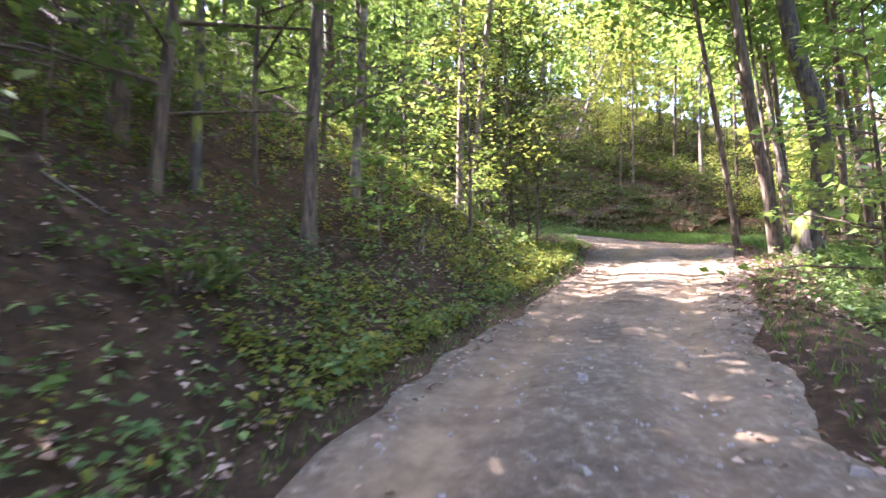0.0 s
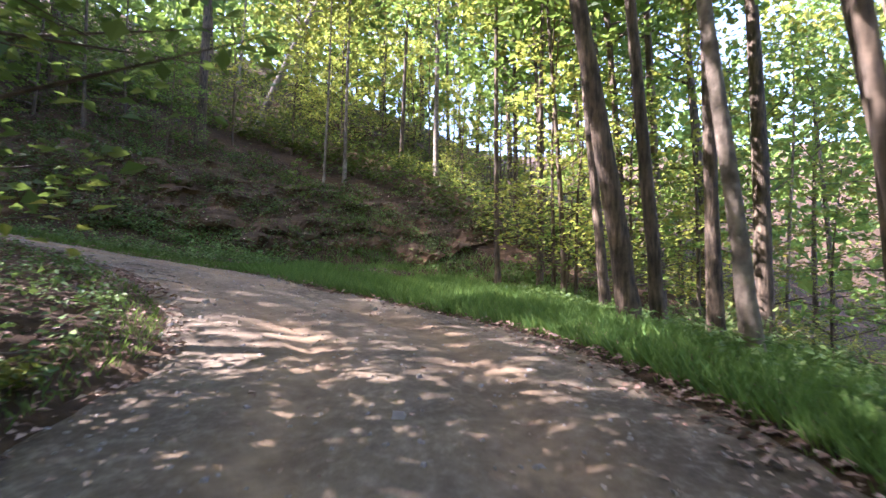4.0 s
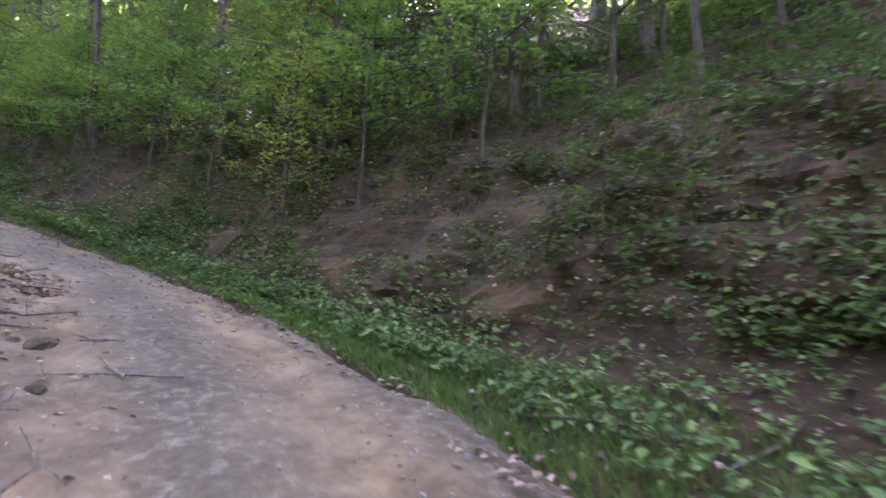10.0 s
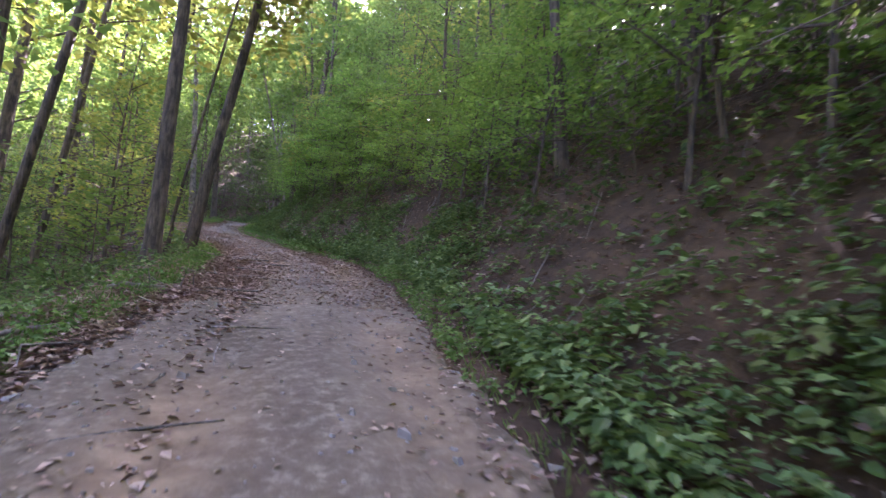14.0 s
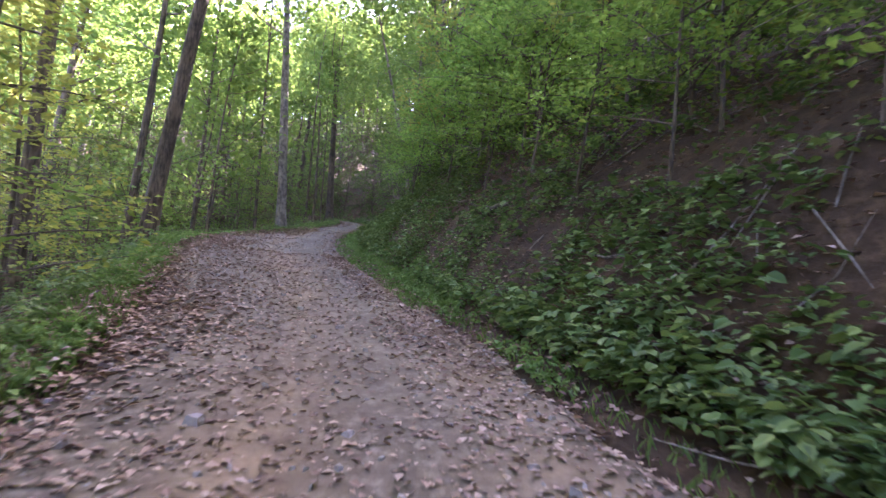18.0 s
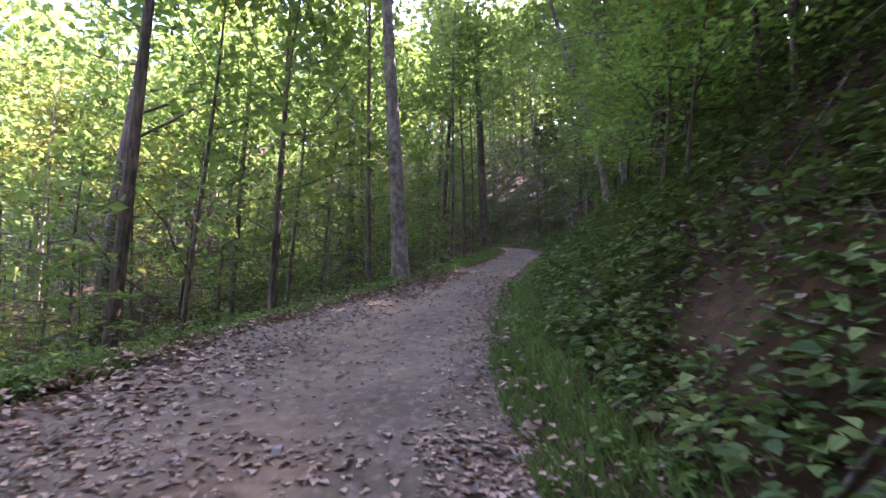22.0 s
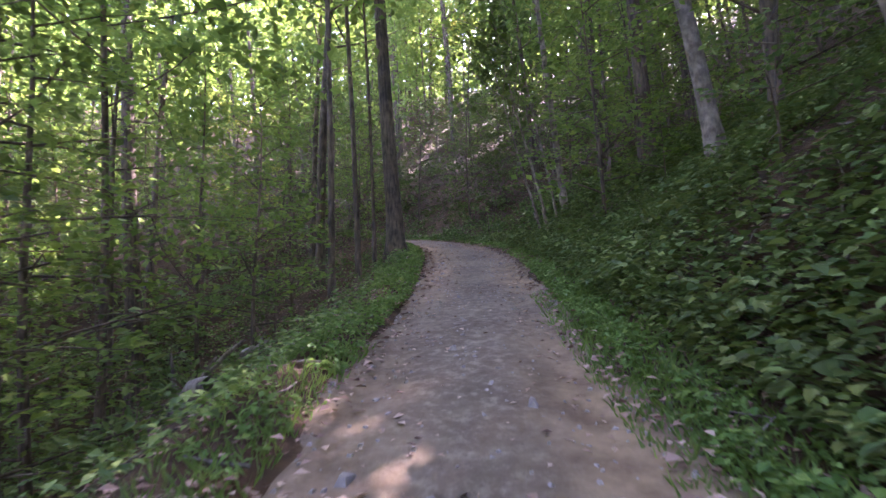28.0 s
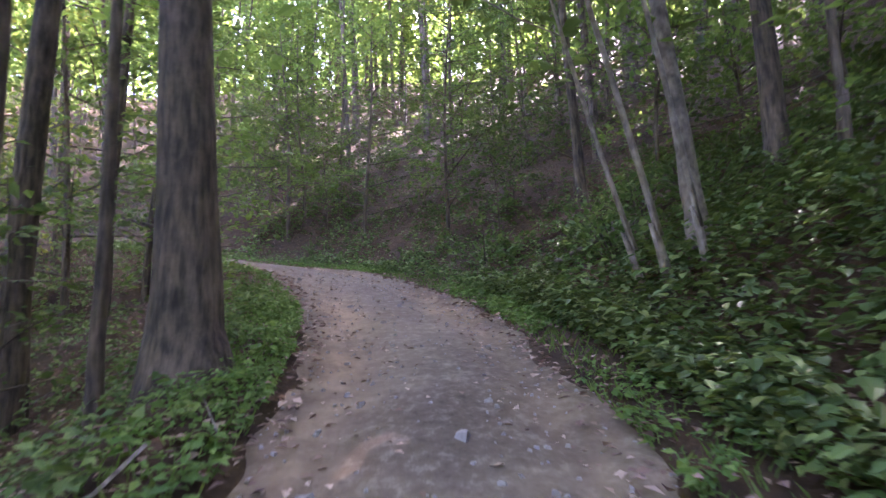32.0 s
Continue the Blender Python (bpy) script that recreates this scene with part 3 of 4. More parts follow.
def shrub(name, seed, height, leaves, foliage, size=0.1, label=""):
    """Many thin stems from one foot, arching out under broad leaves."""
    r = np.random.default_rng(seed)
    root = new(name)
    wood, crown = [], []
    for n in range(9):
        ang = n * 0.7 + r.uniform(-0.4, 0.4)
        way = unit(np.array([np.cos(ang), np.sin(ang), r.uniform(0.6, 1.8)]))
        a_, b_ = spray(np.array([0.05 * np.cos(ang), 0.05 * np.sin(ang), -0.03]), way, height * r.uniform(0.7, 1.15), leaves // 9, size, r, 0.3, 0.4, oval_leaves)
        wood.append(a_)
        crown.append(b_)
    tagged(part("branchwork", quads("branchwork", *joined(wood), BARK), root), kind="stuff")
    part("foliage", quads("foliage", *joined(crown), foliage), root)
    return tagged(root, label, "shrub")


def put(ob, x, y, turn=0.0, size=1.0, sink=0.0, tall=None):
    z = float(ground_at([[x, y]])[0]) - sink
    m = pose(x, y, z, 0, 0, turn) @ Matrix.Diagonal((size, size, tall or size, 1))
    return copy_thing(ob, m)


def beside(st, off):
    """The place on the plan at a station of the road, off metres to its right."""
    k = np.array([np.interp(st, station, line[:, c]) for c in range(2)])
    n = unit(np.array([np.interp(st, station, side_way[:, c]) for c in range(2)]))
    return k + n * off


models = {
    "tall": [tree("forest_tree", 11 + n, 19 + 2 * (n % 3), 0.13 + 0.035 * n, 7.5 + 1.2 * (n % 2), 2100, BARK, (LEAF_CANOPY, LEAF_CANOPY, LEAF_GOLD, LEAF_CANOPY)[n], (0.03 * (n - 2), 0.02), 0.3, 0.31, 12, label="tall slender grey-brown woodland tree with a high open crown") for n in range(4)],
    "pale": [tree("forest_tree", 31 + n, 17 + 2 * n, 0.11 + 0.04 * n, 8.0, 1050, BARK_PALE, LEAF_GOLD, (0.04, -0.03 * n), 0.3, 0.38, 11, label="pale-barked woodland tree with leaves coloured sunlit yellow") for n in range(2)],
    "pole": [tree("pole_tree", 41 + n, 9.5 + 1.5 * n, 0.055 + 0.015 * n, 2.4, 800, BARK, (LEAF_CANOPY, LEAF_GOLD, LEAF_CANOPY)[n], (0.04 * (n - 1), 0.03), 0.2, 0.23, 10, label="thin pole-sized tree with light green foliage") for n in range(3)],
    "mid": [sapling("understorey_tree", 51 + n, 5.5 + n * 0.8, 0.045 + 0.01 * n, 0.7, 1500, BARK, (LEAF_CANOPY, LEAF_GOLD, LEAF_DARK, LEAF_CANOPY)[n], 0.128, 21, 0.40, label=("green", "yellow-green", "dark green", "green")[n] + " understorey tree with leaves in level layers", category="tree") for n in range(4)],
    "hang": [sapling("overhanging_tree", 81 + n, 5.2 + n, 0.05, 1.5, 1500, BARK, LEAF_BRIGHT, 0.14, 18, 0.46, (0.0, -0.16), label="young tree leaning out over the bank with broad green leaves", category="tree") for n in range(2)],
    "small": [sapling("sapling", 61 + n, 2.2 + 0.5 * n, 0.02, 0.3, 370, BARK, (LEAF_CANOPY, LEAF_HERB, LEAF_DARK)[n], 0.11, 11, 0.44, label="young sapling with broad green leaves", shape=oval_leaves) for n in range(3)],
    "shrub": [shrub("shrub", 71 + n, 0.75 + 0.2 * n, 290, (LEAF_HERB, LEAF_DARK, LEAF_HERB)[n], 0.10, label="low leafy shrub on the forest floor") for n in range(3)],
}
GROUPS = {"tall": "trees of the wood", "pale": "trees of the wood", "pole": "thin trees of the wood", "mid": "understorey trees", "hang": "trees over the bank", "small": "saplings", "shrub": "shrubs on the slopes"}
for kind, obs in models.items():
    for ob in obs:
        tagged(ob, group=GROUPS[kind])

taken = []


def free(x, y, gap):
    return all((x - a_) ** 2 + (y - b_) ** 2 > max(gap, c_) ** 2 for a_, b_, c_ in taken)


# trees beside the road that stand out: place, trunk radius, height, lean towards +x and +y, bend, bark, foliage, words
KEY_TREES = [
    (8.75, 12.35, 0.27, 17, -0.02, 0.00, 0.55, BARK_MOSS, LEAF_CANOPY, "crooked dark tree with yellow-green moss on its trunk"),
    (8.35, 12.75, 0.14, 18, -0.16, 0.02, 0.30, BARK, LEAF_CANOPY, "leaning grey tree at the edge of the drop"),
    (7.9, 13.6, 0.09, 15, -0.14, 0.04, 0.20, BARK, LEAF_CANOPY, "leaning slim tree at the edge of the drop"),
    (9.6, 14.6, 0.07, 13, -0.05, 0.06, 0.30, BARK, LEAF_CANOPY, "slim crooked tree at the edge of the drop"),
    (12.6, 19.2, 0.18, 19, -0.17, 0.05, 0.20, BARK, LEAF_CANOPY, "large leaning brown tree beside the grass apron"),
    (13.0, 19.0, 0.12, 18, -0.06, 0.05, 0.20, BARK, LEAF_CANOPY, "straight brown tree beside a larger one"),
    (11.4, 16.6, 0.10, 17, -0.12, 0.05, 0.15, BARK_PALE, LEAF_CANOPY, "pale-barked leaning tree below the road edge"),
    (13.2, 15.6, 0.13, 17, -0.06, 0.10, 0.50, BARK, LEAF_CANOPY, "dark forked tree below the road edge"),
    (14.6, 21.6, 0.12, 18, -0.10, 0.00, 0.20, BARK, LEAF_CANOPY, "dark tree at the end of the grass apron"),
    (15.6, 24.0, 0.08, 15, -0.03, 0.02, 0.15, BARK, LEAF_CANOPY, "thin dark tree against the valley"),
    (17.2, 26.9, 0.11, 18, 0.02, 0.00, 0.15, BARK, LEAF_CANOPY, "straight dark tree against the valley"),
    (15.9, 27.5, 0.10, 18, -0.02, 0.00, 0.15, BARK, LEAF_GOLD, "straight dark tree against the valley"),
    (18.6, 28.4, 0.11, 17, 0.00, 0.03, 0.15, BARK, LEAF_CANOPY, "straight dark tree against the valley"),
    (7.5, 38.2, 0.22, 20, 0.02, 0.00, 0.15, BARK, LEAF_GOLD, "thick tree on top of the cut bank"),
    (10.4, 41.8, 0.20, 16, 0.40, 0.10, 0.30, BARK_PALE, LEAF_GOLD, "strongly leaning pale tree on the sunlit slope"),
    (13.4, 36.0, 0.09, 17, 0.02, 0.00, 0.10, BARK_PALE, LEAF_GOLD, "straight pale sunlit tree above the bank"),
    (12.1, 34.9, 0.06, 14, 0.02, 0.00, 0.10, BARK_PALE, LEAF_GOLD, "thin pale sunlit tree above the bank"),
    (1.6, 42.5, 0.22, 20, 0.00, 0.00, 0.15, BARK, LEAF_CANOPY, "straight shaded tree high on the slope"),
    (-0.2, 44.6, 0.20, 20, 0.02, 0.00, 0.15, BARK, LEAF_CANOPY, "straight shaded tree high on the slope"),
    # five trees added inside the bend, mostly unseen, to keep sun off the road
    (1.2, 25.6, 0.15, 19, 0.04, 0.03, 0.15, BARK, LEAF_CANOPY, "tall grey tree added inside the bend for shade"),
    (-2.2, 26.4, 0.13, 20, 0.03, 0.05, 0.15, BARK, LEAF_CANOPY, "tall grey tree added inside the bend for shade"),
    (-5.4, 27.4, 0.12, 19, 0.00, 0.06, 0.15, BARK, LEAF_CANOPY, "tall grey tree added inside the bend for shade"),
    (-9.2, 27.3, 0.14, 20, 0.02, 0.05, 0.15, BARK, LEAF_GOLD, "tall grey tree added inside the bend for shade"),
    (2.0, 21.6, 0.14, 18, 0.05, 0.00, 0.15, BARK, LEAF_CANOPY, "tall grey tree added inside the bend for shade"),
    (-0.4, 38.4, 0.14, 20, 0.03, -0.05, 0.15, BARK, LEAF_CANOPY, "straight tree on top of the cut bank"),
    (-8.6, 36.8, 0.14, 20, 0.02, -0.06, 0.15, BARK, LEAF_CANOPY, "straight tree on top of the cut bank"),
    (-12.2, 37.2, 0.13, 20, 0.02, -0.05, 0.20, BARK, LEAF_CANOPY, "straight tree on top of the cut bank"),
    (-6.0, 40.4, 0.16, 20, 0.02, -0.03, 0.20, BARK, LEAF_CANOPY, "straight tree on top of the cut bank"),
    (-14.6, 36.0, 0.12, 19, 0.02, -0.06, 0.20, BARK, LEAF_CANOPY, "straight tree on top of the cut bank"),
    (-16.3, 28.2, 0.16, 19, 0.00, 0.02, 0.12, BARK, LEAF_GOLD, "straight grey tree on the grassy berm"),
    (-19.9, 27.75, 0.16, 19, 0.03, 0.17, 0.18, BARK, LEAF_GOLD, "leaning grey tree on the grassy berm"),
    (-19.6, 27.3, 0.05, 13, 0.03, 0.16, 0.35, BARK, LEAF_GOLD, "thin crooked tree beside a larger one"),
    (-17.6, 24.6, 0.12, 18, 0.02, 0.16, 0.15, BARK, LEAF_GOLD, "leaning grey tree below the berm"),
    (-21.0, 23.5, 0.11, 18, 0.00, 0.13, 0.15, BARK, LEAF_GOLD, "leaning grey tree below the berm"),
    (-29.3, 22.8, 0.20, 20, 0.05, 0.14, 0.15, BARK, LEAF_GOLD, "large leaning tree below the road"),
    (-33.4, 19.2, 0.14, 19, 0.02, 0.06, 0.15, BARK, LEAF_CANOPY, "grey tree below the road"),
    (-38.85, 22.3, 0.21, 21, 0.02, -0.07, 0.22, BARK_PALE, LEAF_CANOPY, "large pale mottled tree at the road edge"),
    (-40.4, 20.4, 0.08, 17, 0.00, -0.03, 0.10, BARK, LEAF_CANOPY, "straight slim tree beside a large pale one"),
    (-38.3, 18.6, 0.11, 18, 0.00, 0.00, 0.12, BARK, LEAF_CANOPY, "slim brown tree below the road edge"),
    (-49.2, 19.5, 0.085, 16, -0.02, 0.02, 0.20, BARK, LEAF_CANOPY, "slim tree at the road edge"),
    (-52.1, 19.05, 0.09, 17, -0.02, -0.02, 0.25, BARK, LEAF_CANOPY, "slim tree at the road edge"),
    (-52.9, 19.25, 0.06, 16, 0.00, 0.00, 0.15, BARK, LEAF_CANOPY, "slim tree close beside a massive one"),
    (-53.2, 19.85, 0.26, 22, 0.00, -0.03, 0.12, BARK, LEAF_CANOPY, "massive straight tree with a swollen base at the road edge"),
    (-54.3, 16.8, 0.17, 19, 0.03, 0.08, 0.45, BARK, LEAF_CANOPY, "bowed dark tree below the road"),
    (-57.5, 15.0, 0.12, 18, 0.00, 0.05, 0.15, BARK, LEAF_CANOPY, "straight tree below the road"),
    (-50.0, 13.8, 0.22, 21, 0.00, -0.06, 0.15, BARK, LEAF_CANOPY, "thick dark tree down the slope"),
    (-46.5, 16.2, 0.09, 15, 0.02, 0.03, 0.30, BARK, LEAF_CANOPY, "crooked thin dark tree down the slope"),
    (-56.2, 24.95, 0.13, 18, -0.10, -0.04, 0.15, BARK_PALE, LEAF_CANOPY, "pale leaning tree on the upper slope"),
    (-55.5, 24.4, 0.05, 9, -0.02, -0.18, 0.15, BARK_PALE, LEAF_DARK, "thin pale leaning stem on the upper slope"),
    (-55.2, 24.7, 0.04, 8, 0.02, -0.12, 0.25, BARK_PALE, LEAF_DARK, "thin pale leaning stem on the upper slope"),
    (-55.8, 24.2, 0.04, 8, -0.04, -0.25, 0.25, BARK_PALE, LEAF_DARK, "thin pale leaning stem on the upper slope"),
    (-42.8, 27.3, 0.10, 15, 0.02, -0.22, 0.15, BARK_PALE, LEAF_CANOPY, "pale leaning tree above the bank"),
    (-44.5, 28.8, 0.12, 16, 0.02, -0.10, 0.15, BARK, LEAF_CANOPY, "grey tree above the bank"),
    (-48.5, 27.5, 0.17, 17, 0.02, -0.10, 0.15, BARK_PALE, LEAF_CANOPY, "pale tree above the bank"),
    (-1.9, 7.2, 0.10, 16, 0.02, 0.02, 0.10, BARK, LEAF_CANOPY, "straight dark tree on the lower bank"),
    (-1.6, 9.2, 0.09, 17, 0.03, 0.03, 0.12, BARK_PALE, LEAF_GOLD, "pale sunlit tree on the lower bank"),
    (-3.2, 6.6, 0.07, 12, 0.00, 0.02, 0.10, BARK_MOSS, LEAF_CANOPY, "thin mossy tree on the lower bank"),
    (0.4, 12.6, 0.09, 17, 0.02, 0.02, 0.10, BARK_PALE, LEAF_GOLD, "pale sunlit tree on the lower bank"),
    (0.9, 16.2, 0.13, 16, 0.10, 0.05, 0.25, BARK_PALE, LEAF_GOLD, "pale leaning tree on the nose of the bank"),
    (-4.6, 4.2, 0.16, 18, 0.06, 0.02, 0.10, BARK, LEAF_CANOPY, "dark tree on the lower bank"),
]
for n, (x, y, girth, tall_, lx, ly, bend_, bark_, leaf_, words) in enumerate(KEY_TREES):
    ob = tree("roadside_tree", 500 + n, tall_, girth, tall_ * 0.42, 1800 if tall_ > 10 else 130, bark_, leaf_, (lx, ly), bend_, 0.28, 11, label=words, flare=1.0 if girth > 0.25 else 0.55)
    ob.matrix_basis = pose(x, y, float(ground_at([[x, y]])[0]) - 0.1)
    taken.append((x, y, 1.1))

for n, (x, y) in enumerate([(-2.0, 13.0), (-3.4, 15.4), (-6.2, 9.0), (-9.6, 10.6), (-4.4, 6.8), (-7.2, 7.4), (-9.2, 9.6), (-10.6, 6.2), (-8.0, 3.8),
                            (-6.5, 38.6), (-9.6, 38.7), (-11.0, 40.4), (-20.0, 39.2), (-22.6, 38.4), (-24.2, 41.0), (-18.2, 41.2)]):  # tall trees added where their crowns throw shade over the road
    put(models["tall"][n % 4], x, y, 50 * n, 1.0, 0.1)
    taken.append((x, y, 1.0))

# leafy young trees near the road: model number, place, turn, scale
KEY_MIDS = [
    # these two rows are mostly added up the slopes to shade the road
    (0, -7.4, 7.6, 210, 1.5), (2, -9.0, 7.4, 300, 1.5), (2, -10.2, 9.0, 60, 1.6), (2, -7.2, 5.2, 80, 1.5),
    (2, -3.4, 6.0, 15, 1.3), (0, -2.9, 7.9, 100, 1.2), (2, -4.2, 4.4, 200, 1.3), (2, -3.8, 2.6, 290, 1.3), (0, -2.4, 10.0, 330, 1.2), (2, -4.2, 36.3, 40, 1.5), (0, -6.9, 38.6, 160, 1.5),
    (1, 3.0, 16.4, 40, 1.0), (1, 0.6, 11.0, 130, 0.9), (2, 1.6, 18.2, 20, 1.15), (2, 2.4, 17.2, 220, 0.9), (2, -0.4, 18.6, 250, 1.1), (1, -4.1, 35.3, 10, 0.72), (1, -5.4, 36.6, 10, 1.0), (1, -7.2, 37.8, 90, 1.1), (0, -11.0, 36.6, 200, 1.1),
    (3, -21.6, 35.0, 300, 1.2), (1, -25.4, 34.2, 60, 1.1), (0, -28.8, 32.2, 150, 1.1), (1, -33.4, 29.6, 20, 1.05), (0, -36.2, 28.6, 280, 1.1), (3, -38.6, 28.6, 70, 1.0),
    (2, -63.4, 20.6, 0, 1.0), (2, -65.6, 17.4, 80, 1.1), (2, -62.0, 24.0, 140, 1.0), (0, -57.4, 27.6, 210, 1.0), (1, -18.6, 26.4, 30, 0.9), (1, -22.8, 25.0, 190, 1.0), (1, -26.0, 22.6, 280, 1.0),
    (0, -42.6, 19.0, 20, 1.0), (0, -46.6, 19.2, 170, 0.9), (3, -44.6, 17.0, 300, 1.1), (0, -55.8, 17.6, 60, 0.9), (2, -67.0, 14.0, 200, 1.2), (1, -58.2, 11.0, 60, 1.2), (0, -61.6, 27.8, 30, 1.1),
]
for _ in range(26):  # the hollow beyond the last bend, its gloom partly put into dark leaf
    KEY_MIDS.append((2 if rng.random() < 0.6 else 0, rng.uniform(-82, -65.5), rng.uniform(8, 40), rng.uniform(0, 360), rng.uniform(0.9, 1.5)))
for _ in range(26):  # young growth below the outer edge of the bend
    KEY_MIDS.append((int(rng.integers(0, 2)), rng.uniform(14.5, 27), rng.uniform(12, 31), rng.uniform(0, 360), rng.uniform(0.8, 1.3)))
for st in np.linspace(11.5, 36, 44):  # layered young trees on the slope above the bank
    x, y = beside(st, rng.uniform(4.5, 13))
    KEY_MIDS.append((int(rng.choice([0, 2, 3])), x, y, rng.uniform(0, 360), rng.uniform(0.8, 1.25)))
for _ in range(16):  # young trees above the end of the cut bank, sunlight put into their gold leaf
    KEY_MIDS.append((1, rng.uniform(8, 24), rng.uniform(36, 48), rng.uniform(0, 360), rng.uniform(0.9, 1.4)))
for _ in range(46):  # young growth down the valley side, half in dark leaf to read as shaded
    KEY_MIDS.append((int(rng.choice([0, 2, 2, 3])), rng.uniform(-58, -24), rng.uniform(1, 19.5) , rng.uniform(0, 360), rng.uniform(1.0, 1.5)))
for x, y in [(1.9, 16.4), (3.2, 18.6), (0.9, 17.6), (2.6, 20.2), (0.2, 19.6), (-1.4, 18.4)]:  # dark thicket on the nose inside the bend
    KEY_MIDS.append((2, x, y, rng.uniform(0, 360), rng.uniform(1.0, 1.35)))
for _ in range(15):  # dark-leaved trees added for deep shade on the slope above the cut bank
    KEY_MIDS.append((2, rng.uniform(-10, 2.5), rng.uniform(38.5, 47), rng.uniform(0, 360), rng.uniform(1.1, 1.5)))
for n, (x, y) in enumerate([(12.4, 11.4), (14.8, 13.8), (11.4, 8.2), (16.4, 17.0), (15.4, 19.6), (18.6, 20.4), (17.4, 23.4), (20.4, 24.6), (21.8, 28.2), (24.0, 31.6), (22.6, 35.4), (25.4, 26.2), (19.4, 31.0), (13.6, 5.4)]):
    put(models["tall"][(0, 1, 3)[n % 3]], x, y, 110 * n, 0.95 + 0.03 * (n % 4), 0.1)  # full crowns below the outer edge of the bend
    taken.append((x, y, 1.0))
for n, x, y, turn, size in KEY_MIDS:
    put(models["mid"][n], x, y, turn, size, 0.05)
    taken.append((x, y, 1.0))
for n, st in enumerate(np.linspace(12.6, 29, 34)):  # leafy boughs out over the bank
    k = int(np.abs(station - st).argmin())
    x, y = line[k, :2] + side_way[k] * (edges[k, 1] + rng.uniform(2.4, 4.2))
    put(models["hang"][n % 2], x, y, math.degrees(math.atan2(tangent[k, 1], tangent[k, 0])) + rng.uniform(-30, 30), rng.uniform(0.75, 1.1), 0.05)
    taken.append((x, y, 0.8))
for n, st in enumerate(np.linspace(16.6, 27, 16)):  # low boughs at the foot of the slope
    k = int(np.abs(station - st).argmin())
    x, y = line[k, :2] + side_way[k] * (edges[k, 1] + rng.uniform(1.7, 2.5))
    put(models["hang"][n % 2], x, y, math.degrees(math.atan2(tangent[k, 1], tangent[k, 0])) + rng.uniform(-25, 25), rng.uniform(0.6, 0.78), 0.05)
    taken.append((x, y, 0.8))


def scatter(kinds, count, gap, low, high, size=(0.8, 1.2), fall=1.0, thin=0.0, left_only=False):
    """Plants strewn evenly over the plan between two distances from the road, thinning outwards."""
    xy = np.column_stack([rng.uniform(-92, 46, count * 60), rng.uniform(-30, 82, count * 60)])
    k, d = plan(xy)
    e = np.where(d > 0, edges[k, 1], edges[k, 0])
    past = np.abs(d) - e
    st = station[k]
    ok = (past > low) & (past < high) & (rng.random(len(xy)) < np.clip(1 - (past - low) / (high - low), 0, 1) ** fall + 0.12)
    ok &= ~((st > 5.4) & (st < 12.3) & (d > 0) & (past < right_bank[k, 0] + (3.4 if gap > 1 else 0.4))) & ~((st > 5.6) & (st < 15) & (d < 0) & (past < 2.6))
    ok &= ~((xy[:, 0] > -30) & (xy[:, 0] < -1) & (xy[:, 1] < 27) & (rng.random(len(xy)) < thin))
    ok &= ~((xy[:, 0] > -17) & (xy[:, 0] < 3) & (xy[:, 1] > -4) & (xy[:, 1] < 22) & (rng.random(len(xy)) < thin * 1.2))
    if gap > 1.45:  # a gap in the crowns that lets the sun on to the end of the bank
        ok &= ~((xy[:, 0] > -12) & (xy[:, 0] < 14) & (np.abs(xy[:, 1] - 40 + 0.53 * (xy[:, 0] - 12)) < 6) & (xy[:, 1] > 38.5) & (rng.random(len(xy)) < 0.96))
    if gap > 1.3:
        ok &= ~((xy[:, 0] > -10) & (xy[:, 0] < 6) & (np.abs(xy[:, 1] - 41 + 0.53 * (xy[:, 0] - 12)) < 5) & (xy[:, 1] > 39) & (rng.random(len(xy)) < 0.85))
    if gap > 1.3:  # an opening that lets the sun on to the lower bank
        ok &= ~((xy[:, 0] > -17) & (xy[:, 0] < -0.5) & (np.abs(xy[:, 1] - 11.5 + 0.5 * (xy[:, 0] + 1)) < 4) & (rng.random(len(xy)) < 0.9))
    if "small" in kinds:  # no bushes at the very foot of the bank
        ok &= ~((d > 0) & (st > 10.5) & (st < 18) & (past < 2.6))
    if left_only:
        ok &= (d < 0) & (st > 11)
    elif low > 2:  # the bank itself carries young growth only
        ok &= ~((d > 0) & (st > 7.8) & (past < np.where(st < 14, 8.5, 5.5)))
    made = 0
    for x, y in xy[ok]:
        if made >= count:
            break
        if free(x, y, gap):
            kind = kinds[rng.integers(len(kinds))]
            which = int(rng.integers(len(models[kind])))
            if x < -46 and (kind, which) in (("tall", 2), ("pole", 1), ("mid", 1)):  # the last wood is green throughout
                which = 0
            put(models[kind][which], x, y, rng.uniform(0, 360), rng.uniform(*size), 0.06)
            taken.append((x, y, gap * 0.5))
            made += 1


scatter(("tall", "tall", "tall", "pale"), 190, 2.3, 2.4, 34, fall=0.7, thin=0.5)
scatter(("tall",), 16, 2.3, 1.5, 5.5, left_only=True)
made = 0
for x, y in rng.uniform((-96, 0), (-34, 60), (1500, 2)):  # close canopy over the last stretch
    k, d = plan([[x, y]])
    past = abs(d[0]) - edges[k[0]].max()
    if made < 78 and (past > 5 if d[0] < 0 else past > 4.5) and free(x, y, 2.0):
        put(models["tall"][(0, 1, 3)[made % 3]], x, y, 70 * made, rng.uniform(0.85, 1.2), 0.08)
        taken.append((x, y, 1.0))
        made += 1
